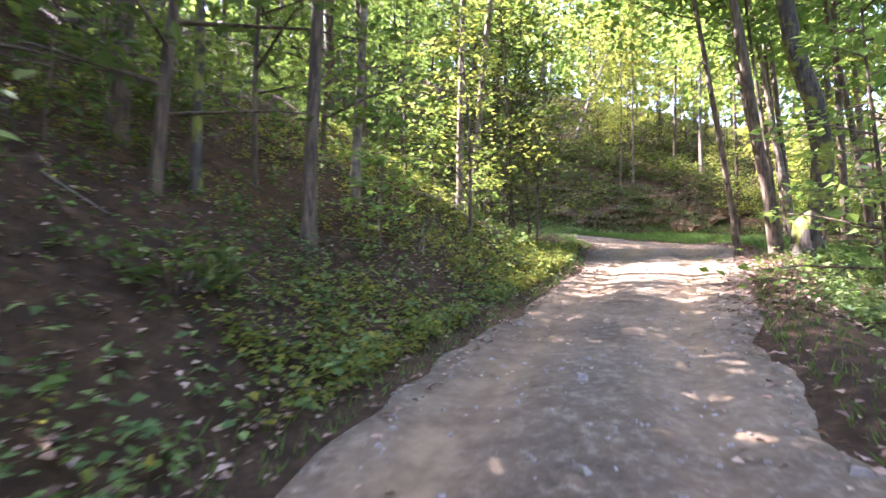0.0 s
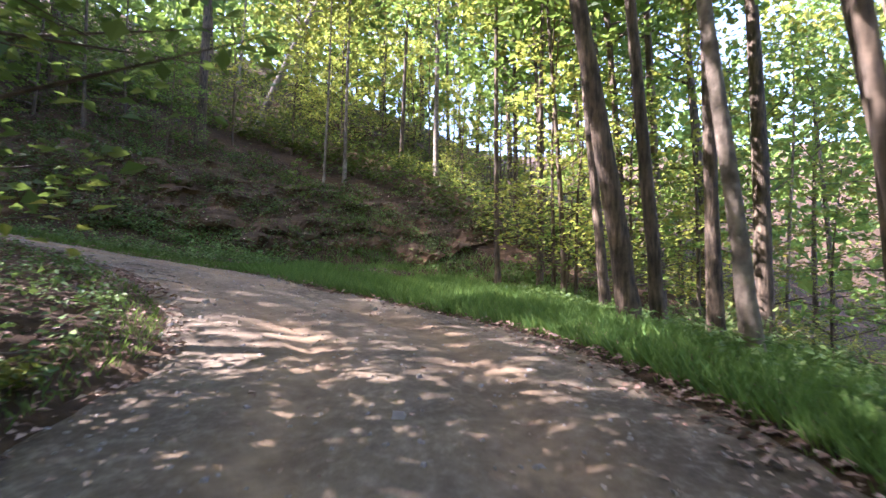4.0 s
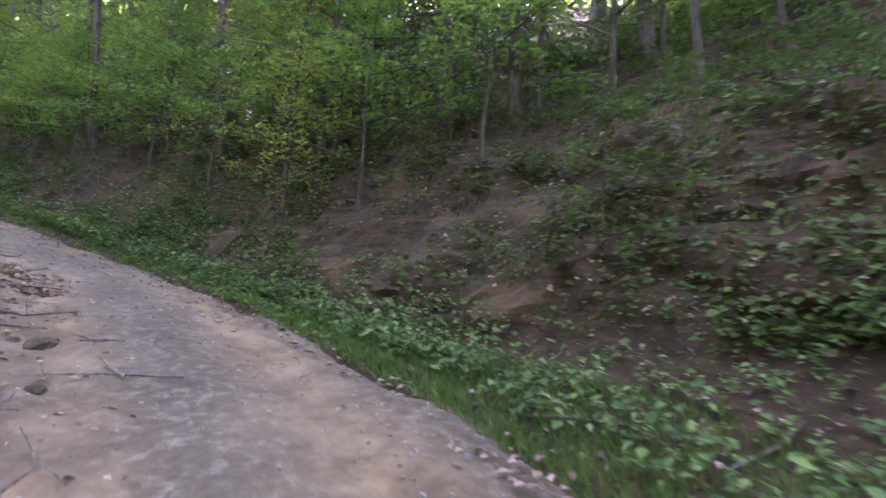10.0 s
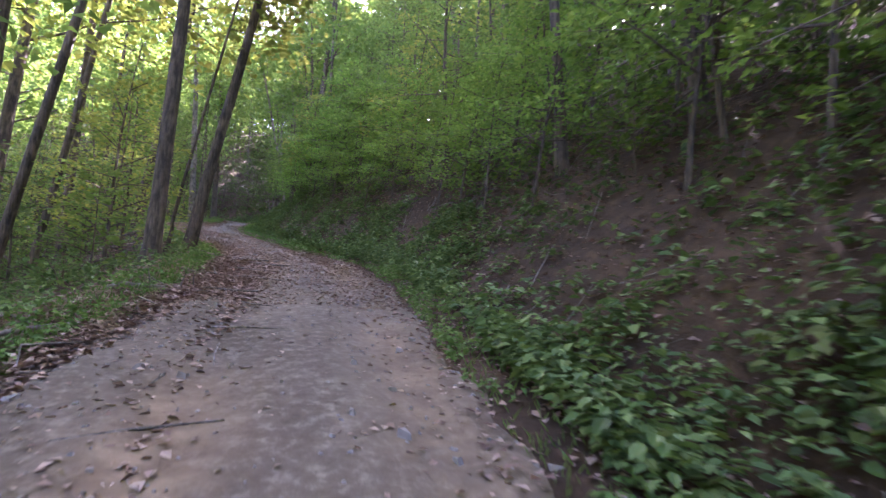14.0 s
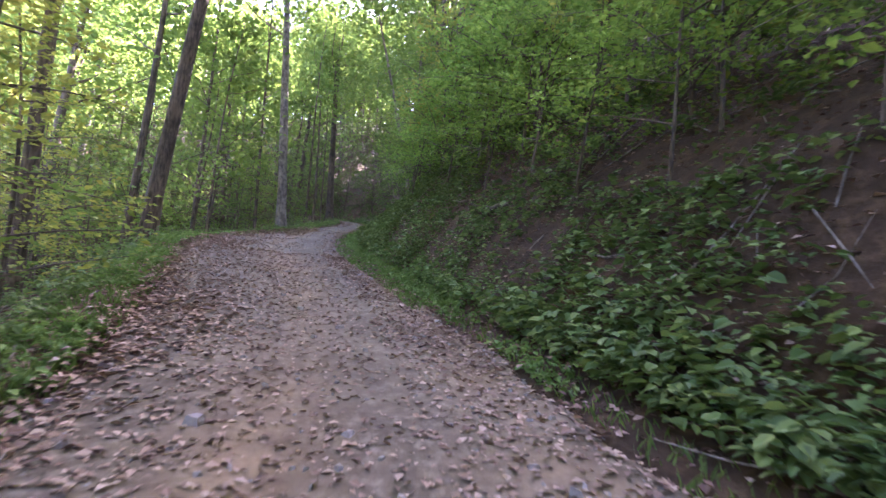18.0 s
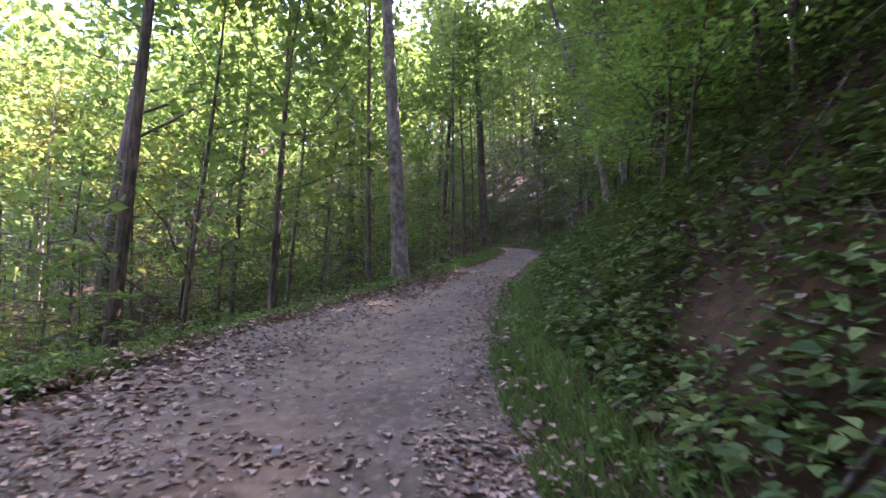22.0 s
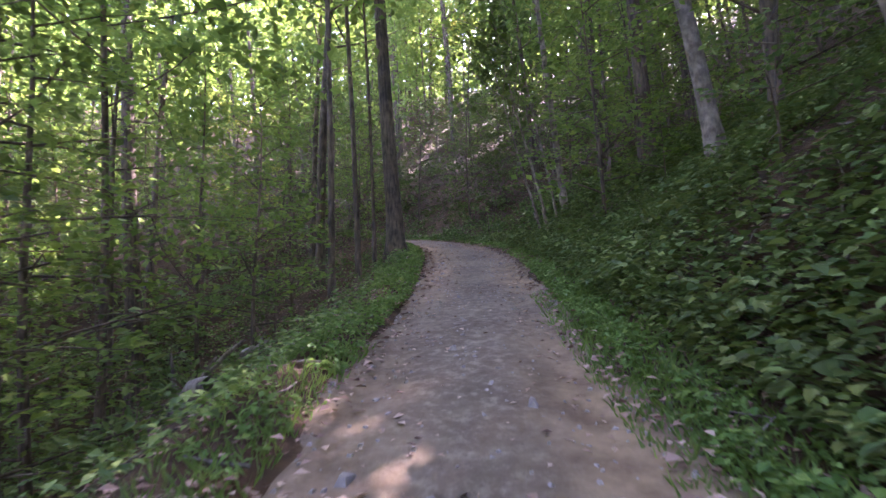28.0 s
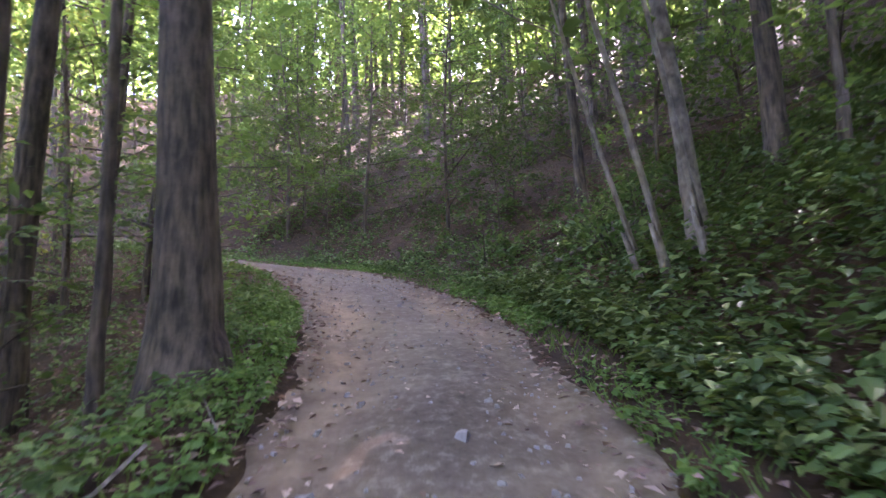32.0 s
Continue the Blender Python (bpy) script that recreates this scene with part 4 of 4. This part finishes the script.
for n, st in enumerate((26.2, 28.0, 29.6, 31.3, 33.0, 34.6, 36.4)):  # crowns that meet over the last stretch
    k = int(np.abs(station - st).argmin())
    x, y = line[k, :2] + side_way[k] * (edges[k, 1] + rng.uniform(3.4, 4.6))
    put(models["tall"][(0, 3, 1)[n % 3]], x, y, 80 * n, rng.uniform(0.85, 1.0), 0.08)
    taken.append((x, y, 0.8))
scatter(("pole",), 70, 1.5, 2.2, 26, fall=0.8, thin=0.4)
scatter(("mid", "mid", "pole"), 130, 1.4, 1.6, 20, fall=0.8)
scatter(("small", "shrub"), 380, 0.8, 1.5, 9)
for obs in models.values():
    for ob in obs:
        for o in (*ob.children_recursive, ob):
            bpy.data.objects.remove(o)


def far_woods(seed, count):
    """The wooded distance: leafy crowns beyond the trees that stand singly."""
    r = np.random.default_rng(seed)
    xy = np.column_stack([r.uniform(-175, 130, count * 8), r.uniform(-110, 160, count * 8)])
    _, d = plan(xy)
    # open to the sky over the valley on the outside of the bend
    open_side = (xy[:, 0] > 24) & (r.random(len(xy)) < 0.7)
    xy = xy[(np.abs(d) > 24) & (np.abs(d) < 80) & ~open_side][:count]
    n, per = len(xy), 75
    tall = r.uniform(9, 19, (n, 1, 1))
    h = tall * r.random((n, per, 1)) ** 0.8
    at = np.concatenate([xy[:, None] + r.normal(0, 2.4, (n, per, 2)) * (1.1 - 0.6 * h / tall), ground_at(xy)[:, None, None] + h + 0.4], -1).reshape(-1, 3)
    ln = r.uniform(0.6, 1.3, n * per)
    return leaf_quads(at, r.normal(size=(n * per, 3)), np.array([0, 0, 0.7]) + r.normal(0, 0.6, (n * per, 3)), ln, ln * 0.75)


tagged(new("far_woods", quads("far_woods", *far_woods(88, 1600), LEAF_CANOPY)), "dense green woodland on the distant slopes", "woodland", kind="stuff")

# ---- ground cover ----


def strewn(count, low, high, seed, stations=(-3, 42), sides=(-1, 1), patch=0.0, power=1.5):
    """Places on the plan, low to high metres past the road's edges, with height and way uphill."""
    r = np.random.default_rng(seed)
    st = r.uniform(*stations, count * 2)
    sg = r.choice(sides, count * 2)
    c = np.stack([np.interp(st, station, line[:, k]) for k in range(2)], 1)
    n = unit(np.stack([np.interp(st, station, side_way[:, k]) for k in range(2)], 1))
    e = np.where(sg > 0, np.interp(st, station, edges[:, 1]), np.interp(st, station, edges[:, 0]))
    xy = c + n * (sg * (e + low + (high - low) * r.random(count * 2) ** power))[:, None]
    k, d = plan(xy)
    ok = np.abs(d) > np.where(d > 0, edges[k, 1], edges[k, 0]) + low - 0.05
    if patch:
        ok &= fbm(xy, 0.8, seed + 50) + r.normal(0, 0.12, len(xy)) > patch - 0.35
    xy = xy[ok][:count]
    return np.column_stack([xy, ground_at(xy)]), r


def herbs(name, count, low, high, seed, tall, size, mat, label, category="undergrowth", per=7, patch=0.3, shape=leaf_quads, **where):
    at, r = strewn(count, low, high, seed, patch=patch, **where)
    k, d = plan(at[:, :2])
    at = at[~((d > 0) & (station[k] > 5.4) & (station[k] < 9.4) & (d - edges[k, 1] < right_bank[k, 0] - 0.7))]  # grass alone on the apron
    n = len(at)
    ang = r.uniform(0, 2 * np.pi, (n, per))
    h = r.uniform(0.25, 1.0, (n, per)) * tall * r.uniform(0.5, 1.3, (n, 1))
    out = np.stack([np.cos(ang), np.sin(ang)], -1)
    pos = np.concatenate([at[:, None, :2] + out * (h * 0.35)[..., None], (at[:, None, 2] + h)[..., None]], -1).reshape(-1, 3)
    way = np.concatenate([out, r.uniform(-0.5, 0.25, (n, per, 1))], -1).reshape(-1, 3)
    ln = size * r.uniform(0.6, 1.4, n * per)
    leaves = shape(pos, way, np.array([0, 0, 1.0]) + r.normal(0, 0.3, (n * per, 3)), ln, ln * r.uniform(0.5, 0.8, n * per))
    tagged(new(name, quads(name, *leaves, mat)), label, category, kind="stuff")


def grass(name, count, low, high, seed, tall, mat, label, **where):
    at, r = strewn(count, low, high, seed, **where)
    n = len(at)
    ang = r.uniform(0, 2 * np.pi, n)
    way = np.stack([np.cos(ang) * 0.5, np.sin(ang) * 0.5, np.ones(n)], 1) + r.normal(0, 0.18, (n, 3))
    ln = tall * r.uniform(0.5, 1.4, n)
    blades = leaf_quads(at - [0, 0, 0.02], way, np.stack([-np.sin(ang), np.cos(ang), 0 * ang], 1) + 0.1, ln, np.full(n, 0.014) + ln * 0.02)
    tagged(new(name, quads(name, *blades, mat)), label, "grass", kind="stuff")


herbs("undergrowth", 15000, 0.5, 9.0, 101, 0.30, 0.09, LEAF_HERB, "low broad-leaved plants covering the banks", patch=0.2, stations=(-5, 42))
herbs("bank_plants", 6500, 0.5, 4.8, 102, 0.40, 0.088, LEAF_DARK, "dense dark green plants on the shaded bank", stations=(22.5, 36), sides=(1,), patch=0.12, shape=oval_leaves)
herbs("bank_plants", 3000, 0.4, 8.5, 107, 0.36, 0.085, LEAF_HERB, "leafy plants at the foot of the cut bank", stations=(8.0, 15.5), sides=(1,), patch=0.25)
# gold leaf colours these bank plants as if in the sun
herbs("bank_plants", 3000, 0.3, 6.0, 108, 0.28, 0.08, LEAF_GOLD, "plants coloured sunlit yellow-green on the lower bank", stations=(0, 5.5), sides=(-1,), patch=0.25)
herbs("bank_plants", 3000, 0.3, 7.0, 113, 0.30, 0.085, LEAF_HERB, "leafy plants on the lower bank", stations=(-4, 5.5), sides=(-1,), patch=0.1)
herbs("slope_plants", 3600, 1.0, 12.0, 114, 0.3, 0.09, LEAF_HERB, "sunlit plants below the road edge", stations=(2, 8.2), sides=(1,), patch=0.1)
herbs("bank_plants", 2800, 0.5, 5.0, 118, 0.34, 0.11, LEAF_HERB, "light green broad-leaved plants on the bank", stations=(14, 42), sides=(1,), patch=0.38, per=8, shape=oval_leaves)
herbs("bank_plants", 2600, 0.7, 6.0, 127, 0.42, 0.125, LEAF_HERB, "lush broad-leaved plants on the bank", stations=(27, 35), sides=(1,), patch=0.1, shape=oval_leaves)
herbs("bank_plants", 1500, 0.4, 2.2, 128, 0.36, 0.11, LEAF_HERB, "broad-leaved plants on the bank", stations=(14, 22), sides=(1,), patch=0.3, shape=oval_leaves)
# sunlight painted into the brush by its gold leaf
herbs("hill_brush", 1500, 13.0, 34.0, 120, 1.0, 0.16, LEAF_GOLD, "brush coloured as sunlit on the slope above the end of the bank", stations=(6.6, 9.5), sides=(1,), patch=-0.3)
# dark leaf paints the shade under the trees into this brush
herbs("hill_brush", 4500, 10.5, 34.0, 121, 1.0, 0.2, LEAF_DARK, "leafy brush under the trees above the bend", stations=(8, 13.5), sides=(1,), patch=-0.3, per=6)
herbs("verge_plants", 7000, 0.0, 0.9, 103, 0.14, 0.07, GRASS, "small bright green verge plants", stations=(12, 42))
# hillside brush also darkened by leaf colour in place of shade
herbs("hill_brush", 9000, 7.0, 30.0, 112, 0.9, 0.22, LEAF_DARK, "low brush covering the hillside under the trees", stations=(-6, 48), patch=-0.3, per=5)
grass("grass_verge", 24000, 0.0, 0.7, 104, 0.13, GRASS, "short green grass along the road")
grass("grass_verge", 9000, 0.0, 1.6, 122, 0.15, GRASS, "short green grass at the foot of the cut bank", stations=(8.8, 12.5), sides=(1,))
grass("grass_verge", 18000, -0.3, 0.5, 123, 0.13, GRASS, "bright green grass strip at the foot of the bank", stations=(21, 31), sides=(1,))
grass("grass_verge", 8000, -0.1, 0.6, 124, 0.14, GRASS, "bright green grass strip along the outer road edge", stations=(16, 30), sides=(-1,))
grass("grass_apron", 36000, 0.1, 4.6, 105, 0.24, GRASS, "long green grass between road and bank", stations=(4.8, 9.2), sides=(1,))
grass("grass_apron", 22000, 2.5, 9.2, 125, 0.26, GRASS, "long green grass at the foot of the bank", stations=(6.8, 9.4), sides=(1,), power=1.0)
herbs("bank_plants", 1500, 3.0, 9.0, 126, 0.42, 0.10, LEAF_HERB, "leafy plants along the foot of the cut bank", stations=(8.4, 11.5), sides=(1,), patch=0.15, shape=oval_leaves)


ledge_spots = face_verts[kept][bare[kept] > 0.3]
r_face = np.random.default_rng(131)


def on_face(count, patch):
    """Places on the rock face, gathered in patches."""
    at = ledge_spots[r_face.integers(len(ledge_spots), size=count)] + r_face.normal(0, 0.05, (count, 3))
    return at[fbm(at[:, :2] + at[:, 2:], 0.9, 132) + r_face.normal(0, 0.15, count) > patch]


at = on_face(3600, 0.05)
per = 7
ang = r_face.uniform(0, 2 * np.pi, (len(at), per))
h = r_face.uniform(0.05, 0.30, (len(at), per))
pos = at[:, None] + np.stack([np.cos(ang) * 0.14, np.sin(ang) * 0.14 - 0.10, h], -1)
ln = r_face.uniform(0.07, 0.15, len(at) * per)
tagged(new("ledge_plants", quads("ledge_plants", *oval_leaves(pos.reshape(-1, 3), np.stack([np.cos(ang), np.sin(ang) - 0.5, 0 * ang - 0.25], -1).reshape(-1, 3), np.array([0, -0.5, 1.0]) + r_face.normal(0, 0.3, (len(at) * per, 3)), ln, ln * 0.7), LEAF_DARK)),
       "small dark green plants rooted on the rock ledges", "undergrowth", kind="stuff")
at = on_face(5000, -0.05)
ang, ln = r_face.uniform(0, 2 * np.pi, len(at)), r_face.uniform(0.05, 0.11, len(at))
tagged(new("leaf_litter", quads("leaf_litter", *leaf_quads(at + [0, -0.02, 0.03], np.stack([np.cos(ang), np.sin(ang), r_face.normal(0, 0.3, len(at))], 1), np.array([0, -0.6, 1.0]) + r_face.normal(0, 0.4, (len(at), 3)), ln, ln * 0.7), LITTER)),
       "dry brown leaves caught on the rock ledges", "leaf litter", kind="stuff")


def litter(name, count, low, high, seed, label, **where):
    at, r = strewn(count, low, high, seed, **where)
    k, d = plan(at[:, :2])
    over = np.abs(d) < np.where(d > 0, edges[k, 1], edges[k, 0])
    at[:, 2] += np.where(over, 0.09, 0.0)
    n = len(at)
    ang = r.uniform(0, 2 * np.pi, n)
    ln = r.uniform(0.05, 0.11, n)
    way = np.stack([np.cos(ang), np.sin(ang), r.normal(0, 0.2, n)], 1)
    tagged(new(name, quads(name, *leaf_quads(at + [0, 0, 0.025], way, np.array([0, 0, 1.0]) + r.normal(0, 0.25, (n, 3)), ln, ln * 0.7), LITTER)), label, "leaf litter", kind="stuff")


litter("leaf_litter", 40000, -0.3, 7.0, 106, "dry brown leaves on the forest floor")
litter("leaf_litter", 26000, -1.3, 0.9, 109, "thick drift of dry brown leaves beside the road", stations=(13.0, 18.8), sides=(-1,), power=0.6)
litter("leaf_litter", 3000, -0.5, 0.8, 115, "muddy dead leaves at the inner edge of the bend", stations=(7.5, 12.2), sides=(-1,), power=0.7)
litter("leaf_litter", 12000, 0.2, 5.0, 116, "dry brown leaves lying on the steep bank", stations=(12, 30), sides=(1,), power=1.0)
litter("leaf_litter", 9000, 3.0, 9.5, 119, "dry brown leaves lying on the cut bank", stations=(7.8, 13), sides=(1,), power=1.0)
litter("leaf_litter", 9000, 0.2, 6.0, 117, "dry brown leaves lying on the lower bank", stations=(-3, 5.5), sides=(-1,), power=1.0)
litter("leaf_litter", 9000, -1.4, 0.5, 110, "thick drift of dry brown leaves beside the road", stations=(18.5, 29), sides=(-1,), power=0.7)
litter("leaf_litter", 3500, -0.6, 1.0, 111, "dry brown leaves at the road edge", stations=(2, 6.4), sides=(1,), power=0.7)


def on_road(count, seed, stations, spread):
    """Places on the road, denser to its edges when spread is over 1."""
    r = np.random.default_rng(seed)
    st = r.uniform(*stations, count)
    f = np.sign(r.uniform(-1, 1, count)) * r.random(count) ** (1 / spread)
    i = np.interp(st, walk_line[:, 0], np.arange(len(rl)))
    i0 = np.clip(i.astype(int), 0, nr - 2)
    j = np.clip((f + 1) / 2 * (nc - 1), 0, nc - 1.001)
    j0 = j.astype(int)
    v = np.column_stack([flatq, rz.ravel()]).reshape(nr, nc, 3)
    a_, b_ = (i - i0)[:, None], (j - j0)[:, None]
    return v[i0, j0] * (1 - a_) * (1 - b_) + v[i0 + 1, j0] * a_ * (1 - b_) + v[i0, j0 + 1] * (1 - a_) * b_ + v[i0 + 1, j0 + 1] * a_ * b_, r


def road_leaves(count, seed, stations, spread):
    at, r = on_road(count, seed, stations, spread)
    ang, ln = r.uniform(0, 2 * np.pi, count), 0.035 + 0.055 * r.random(count) ** 1.3
    way = np.stack([np.cos(ang), np.sin(ang), r.normal(0, 0.15, count)], 1)
    return leaf_quads(at + [0, 0, 0.012], way, np.array([0, 0, 1.0]) + r.normal(0, 0.2, (count, 3)), ln, ln * 0.7)


fallen = joined([road_leaves(2500, 201, (0, 13), 2.2), road_leaves(2500, 204, (12.5, 17), 2.0), road_leaves(23000, 202, (16.5, 23.8), 1.25), road_leaves(8000, 205, (23.4, 28.5), 2.0), road_leaves(5000, 203, (27, 42), 2.0)])
tagged(new("fallen_leaves", quads("fallen_leaves", *fallen, LITTER)), "brown and tan fallen leaves scattered on gravel", "leaf litter", kind="stuff")


def pebbles(count, seed, stations, low, high):
    at, r = on_road(count, seed, stations, 1.3)
    box = np.array([[-1, -1, -0.5], [1, -1, -0.5], [1, 1, -0.5], [-1, 1, -0.5], [-0.6, -0.6, 0.7], [0.6, -0.6, 0.7], [0.6, 0.6, 0.7], [-0.6, 0.6, 0.7]])
    f = np.array([[0, 1, 5, 4], [1, 2, 6, 5], [2, 3, 7, 6], [3, 0, 4, 7], [4, 5, 6, 7]])
    ang, s = r.uniform(0, 6.3, count), r.uniform(low, high, count) ** 1.0
    v = box[None] * s[:, None, None] * r.uniform(0.6, 1.3, (count, 1, 3)) + r.normal(0, 0.18, (count, 8, 3)) * s[:, None, None]
    c, n = np.cos(ang)[:, None], np.sin(ang)[:, None]
    v = np.stack([v[..., 0] * c - v[..., 1] * n, v[..., 0] * n + v[..., 1] * c, v[..., 2]], -1) + at[:, None]
    return v.reshape(-1, 3), (f[None] + 8 * np.arange(count)[:, None, None]).reshape(-1, 4)


tagged(new("gravel", quads("gravel", *joined([pebbles(8500, 301, (-2, 38), 0.008, 0.022), pebbles(450, 302, (-2, 38), 0.025, 0.055)]), STONE)), "loose pale gravel and small stones on the road", "gravel", kind="stuff")


def twigs(count, low, high, seed, **where):
    """Dead sticks lying about."""
    at, r = strewn(count, low, high, seed, **where)
    k, d = plan(at[:, :2])
    over = np.abs(d) < np.where(d > 0, edges[k, 1], edges[k, 0])
    pieces = []
    for (x, y, z), up in zip(at, over):
        ang, ln, g = r.uniform(0, 6.3), r.uniform(0.25, 1.1), r.uniform(0.005, 0.016)
        t = np.array([-0.5, 0.0, 0.5]) * ln
        p = np.stack([x + np.cos(ang) * t, y + np.sin(ang) * t], 1) + r.normal(0, 0.05 * ln, (3, 2))
        h = ground_at(p) + (0.11 if up else 0.02) + r.uniform(0, 0.04, 3)
        pieces.append(tube(np.column_stack([p, h]), [g, g * 0.9, g * 0.4], 4))
    return joined(pieces)


sticks = [twigs(260, -1.6, 0.8, 401, stations=(8, 19), sides=(-1,), power=0.7), twigs(420, 0.3, 6.5, 402, stations=(8, 30), sides=(1,), power=1.0),
          twigs(220, 0.3, 5.0, 403, stations=(-3, 6), power=1.0), twigs(160, 0.2, 3.0, 404, stations=(19, 36), sides=(-1,))]
tagged(new("fallen_twigs", quads("fallen_twigs", *joined(sticks), DEADWOOD)), "grey-brown dead twigs lying on soil and leaves", "twigs", kind="stuff")


# ---- fallen wood, stones and rock ----


def log(x0, y0, x1, y1, radius, lift0, lift1, mat, label, name="fallen_log", bow=0.06):
    """A fallen stem lying on the ground between two places, with broken stubs."""
    r = np.random.default_rng(int(abs(x0 * 31 + y0 * 17)))
    s = np.linspace(0, 1, 9)
    xy = np.stack([x0 + (x1 - x0) * s, y0 + (y1 - y0) * s], 1) + r.normal(0, bow * 0.5, (9, 2))
    z = ground_at(xy) + radius * 0.7 + lift0 * (1 - s) + lift1 * s
    pts = np.column_stack([xy, z])
    pieces = [tube(pts, radius * np.linspace(1.05, 0.6, 9) * np.r_[0.55, np.ones(7), 0.4], 9, 0.07, 3)]
    for n in (3, 5, 6):
        way = unit(r.normal(size=3) + [0, 0, 0.8])
        k = np.linspace(0, 1, 4)[:, None]
        pieces.append(tube(pts[n] + way * k * radius * 6, radius * 0.35 * np.linspace(1, 0.3, 4), 5))
    return tagged(new(name, quads(name, *joined(pieces), mat, True)), label, "log")


log(-12.9, 28.9, -14.3, 29.9, 0.045, 0.02, 0.02, DEADWOOD, "thin fallen branch across dry leaves beside the road", "fallen_branch")
log(-10.4, 29.1, -13.0, 30.0, 0.03, 0.02, 0.02, DEADWOOD, "long thin fallen stick on the leaf drift", "fallen_branch")
log(-5.3, 34.2, -4.6, 36.3, 0.045, 0.05, 0.25, BARK, "dark fallen log leaning up the cut bank")
log(-0.7, 41.4, 1.9, 39.2, 0.06, 0.2, 0.1, DEADWOOD, "pale dead branch lying on the slope", "fallen_branch")
log(-43.1, 20.9, -45.6, 18.4, 0.14, 0.1, 0.1, DEADWOOD, "rotten mossy log below the road edge")
log(-44.4, 20.4, -47.6, 18.9, 0.05, 0.35, 0.15, DEADWOOD, "pale bare branch lying down the slope", "fallen_branch")
log(-45.2, 20.0, -45.9, 17.4, 0.035, 0.5, 0.2, DEADWOOD, "pale bare branch lying down the slope", "fallen_branch")
log(-49.6, 24.9, -51.4, 26.3, 0.06, 0.08, 0.12, BARK, "brown log lying up the bank among plants")
log(-51.6, 24.3, -52.6, 26.0, 0.05, 0.06, 0.12, DEADWOOD, "grey broken log lying up the bank")
log(-58.9, 23.0, -57.5, 24.6, 0.06, 0.05, 0.3, DEADWOOD, "curved grey log at the foot of the slope")
log(-41.4, 27.1, -39.6, 27.6, 0.02, 0.3, 0.5, DEADWOOD, "pale bare twig hanging over the bank", "fallen_branch")
log(-27.0, 31.5, -29.4, 30.4, 0.05, 0.1, 0.15, BARK, "dark fallen branch on the bank", "fallen_branch")
log(2.0, 13.4, -0.8, 11.0, 0.06, 0.1, 0.1, DEADWOOD, "pale fallen log on the sunlit bank")


def boulder(seed, size, flatness):
    """An irregular block of stone."""
    r = np.random.default_rng(seed)
    bm = bmesh.new()
    bmesh.ops.create_icosphere(bm, subdivisions=2, radius=1.0)
    for v in bm.verts:
        p = v.co
        q = Vector((round(p.x * 1.6) / 1.6, round(p.y * 1.6) / 1.6, round(p.z * 1.3) / 1.3))
        v.co = p.lerp(q, 0.45) * (1 + 0.16 * noise.noise(p * 1.7 + Vector((seed * 3.1, 0, 0))))
        v.co = Vector((v.co.x * size, v.co.y * size * r.uniform(0.72, 0.78), v.co.z * size * flatness))
    me = bpy.data.meshes.new("rock")
    bm.to_mesh(me)
    bm.free()
    me.materials.append(ROCK)
    return me


slabs = [boulder(n, 0.42 + 0.1 * n, 0.22 + 0.05 * n) for n in range(4)]
blocks = [boulder(10 + n, 0.12 + 0.04 * n, 0.6) for n in range(3)]
r_rock = np.random.default_rng(77)
for n in range(22):
    x, y = beside(r_rock.uniform(9.4, 14.2), 0)[:2]
    k = int(plan([[x, y]])[0][0])
    past = edges[k, 1] + right_bank[k, 0] + r_rock.uniform(0.0, 3.0)
    x, y = line[k, :2] + side_way[k] * past
    ob = tagged(new("rock", slabs[n % 4]), "layered brown rock ledge jutting from the cut bank", "rock", "rocks of the cut bank")
    turn = math.degrees(math.atan2(tangent[k, 1], tangent[k, 0]))
    ob.matrix_basis = pose(x, y, float(ground_at([[x, y]])[0]) - 0.10, 25 + r_rock.uniform(-10, 10), r_rock.uniform(-8, 8), turn + r_rock.uniform(-15, 15)) @ Matrix.Diagonal((r_rock.uniform(0.5, 1.2), 0.7, r_rock.uniform(0.6, 1.2), 1))
for n in range(70):
    st = r_rock.uniform(8.5, 15)
    off = -float(np.interp(st, station, edges[:, 0])) + r_rock.uniform(-0.5, 0.75)
    x, y = beside(st, off)
    ob = tagged(new("stone", blocks[n % 3]), "rough grey-brown stone in the washed-out road edge", "stone", "stones at the road edge")
    ob.matrix_basis = pose(x, y, float(ground_at([[x, y]])[0]) + 0.06, r_rock.uniform(-20, 20), 0, r_rock.uniform(0, 360)) @ Matrix.Diagonal((r_rock.uniform(0.4, 1.0),) * 3 + (1,))
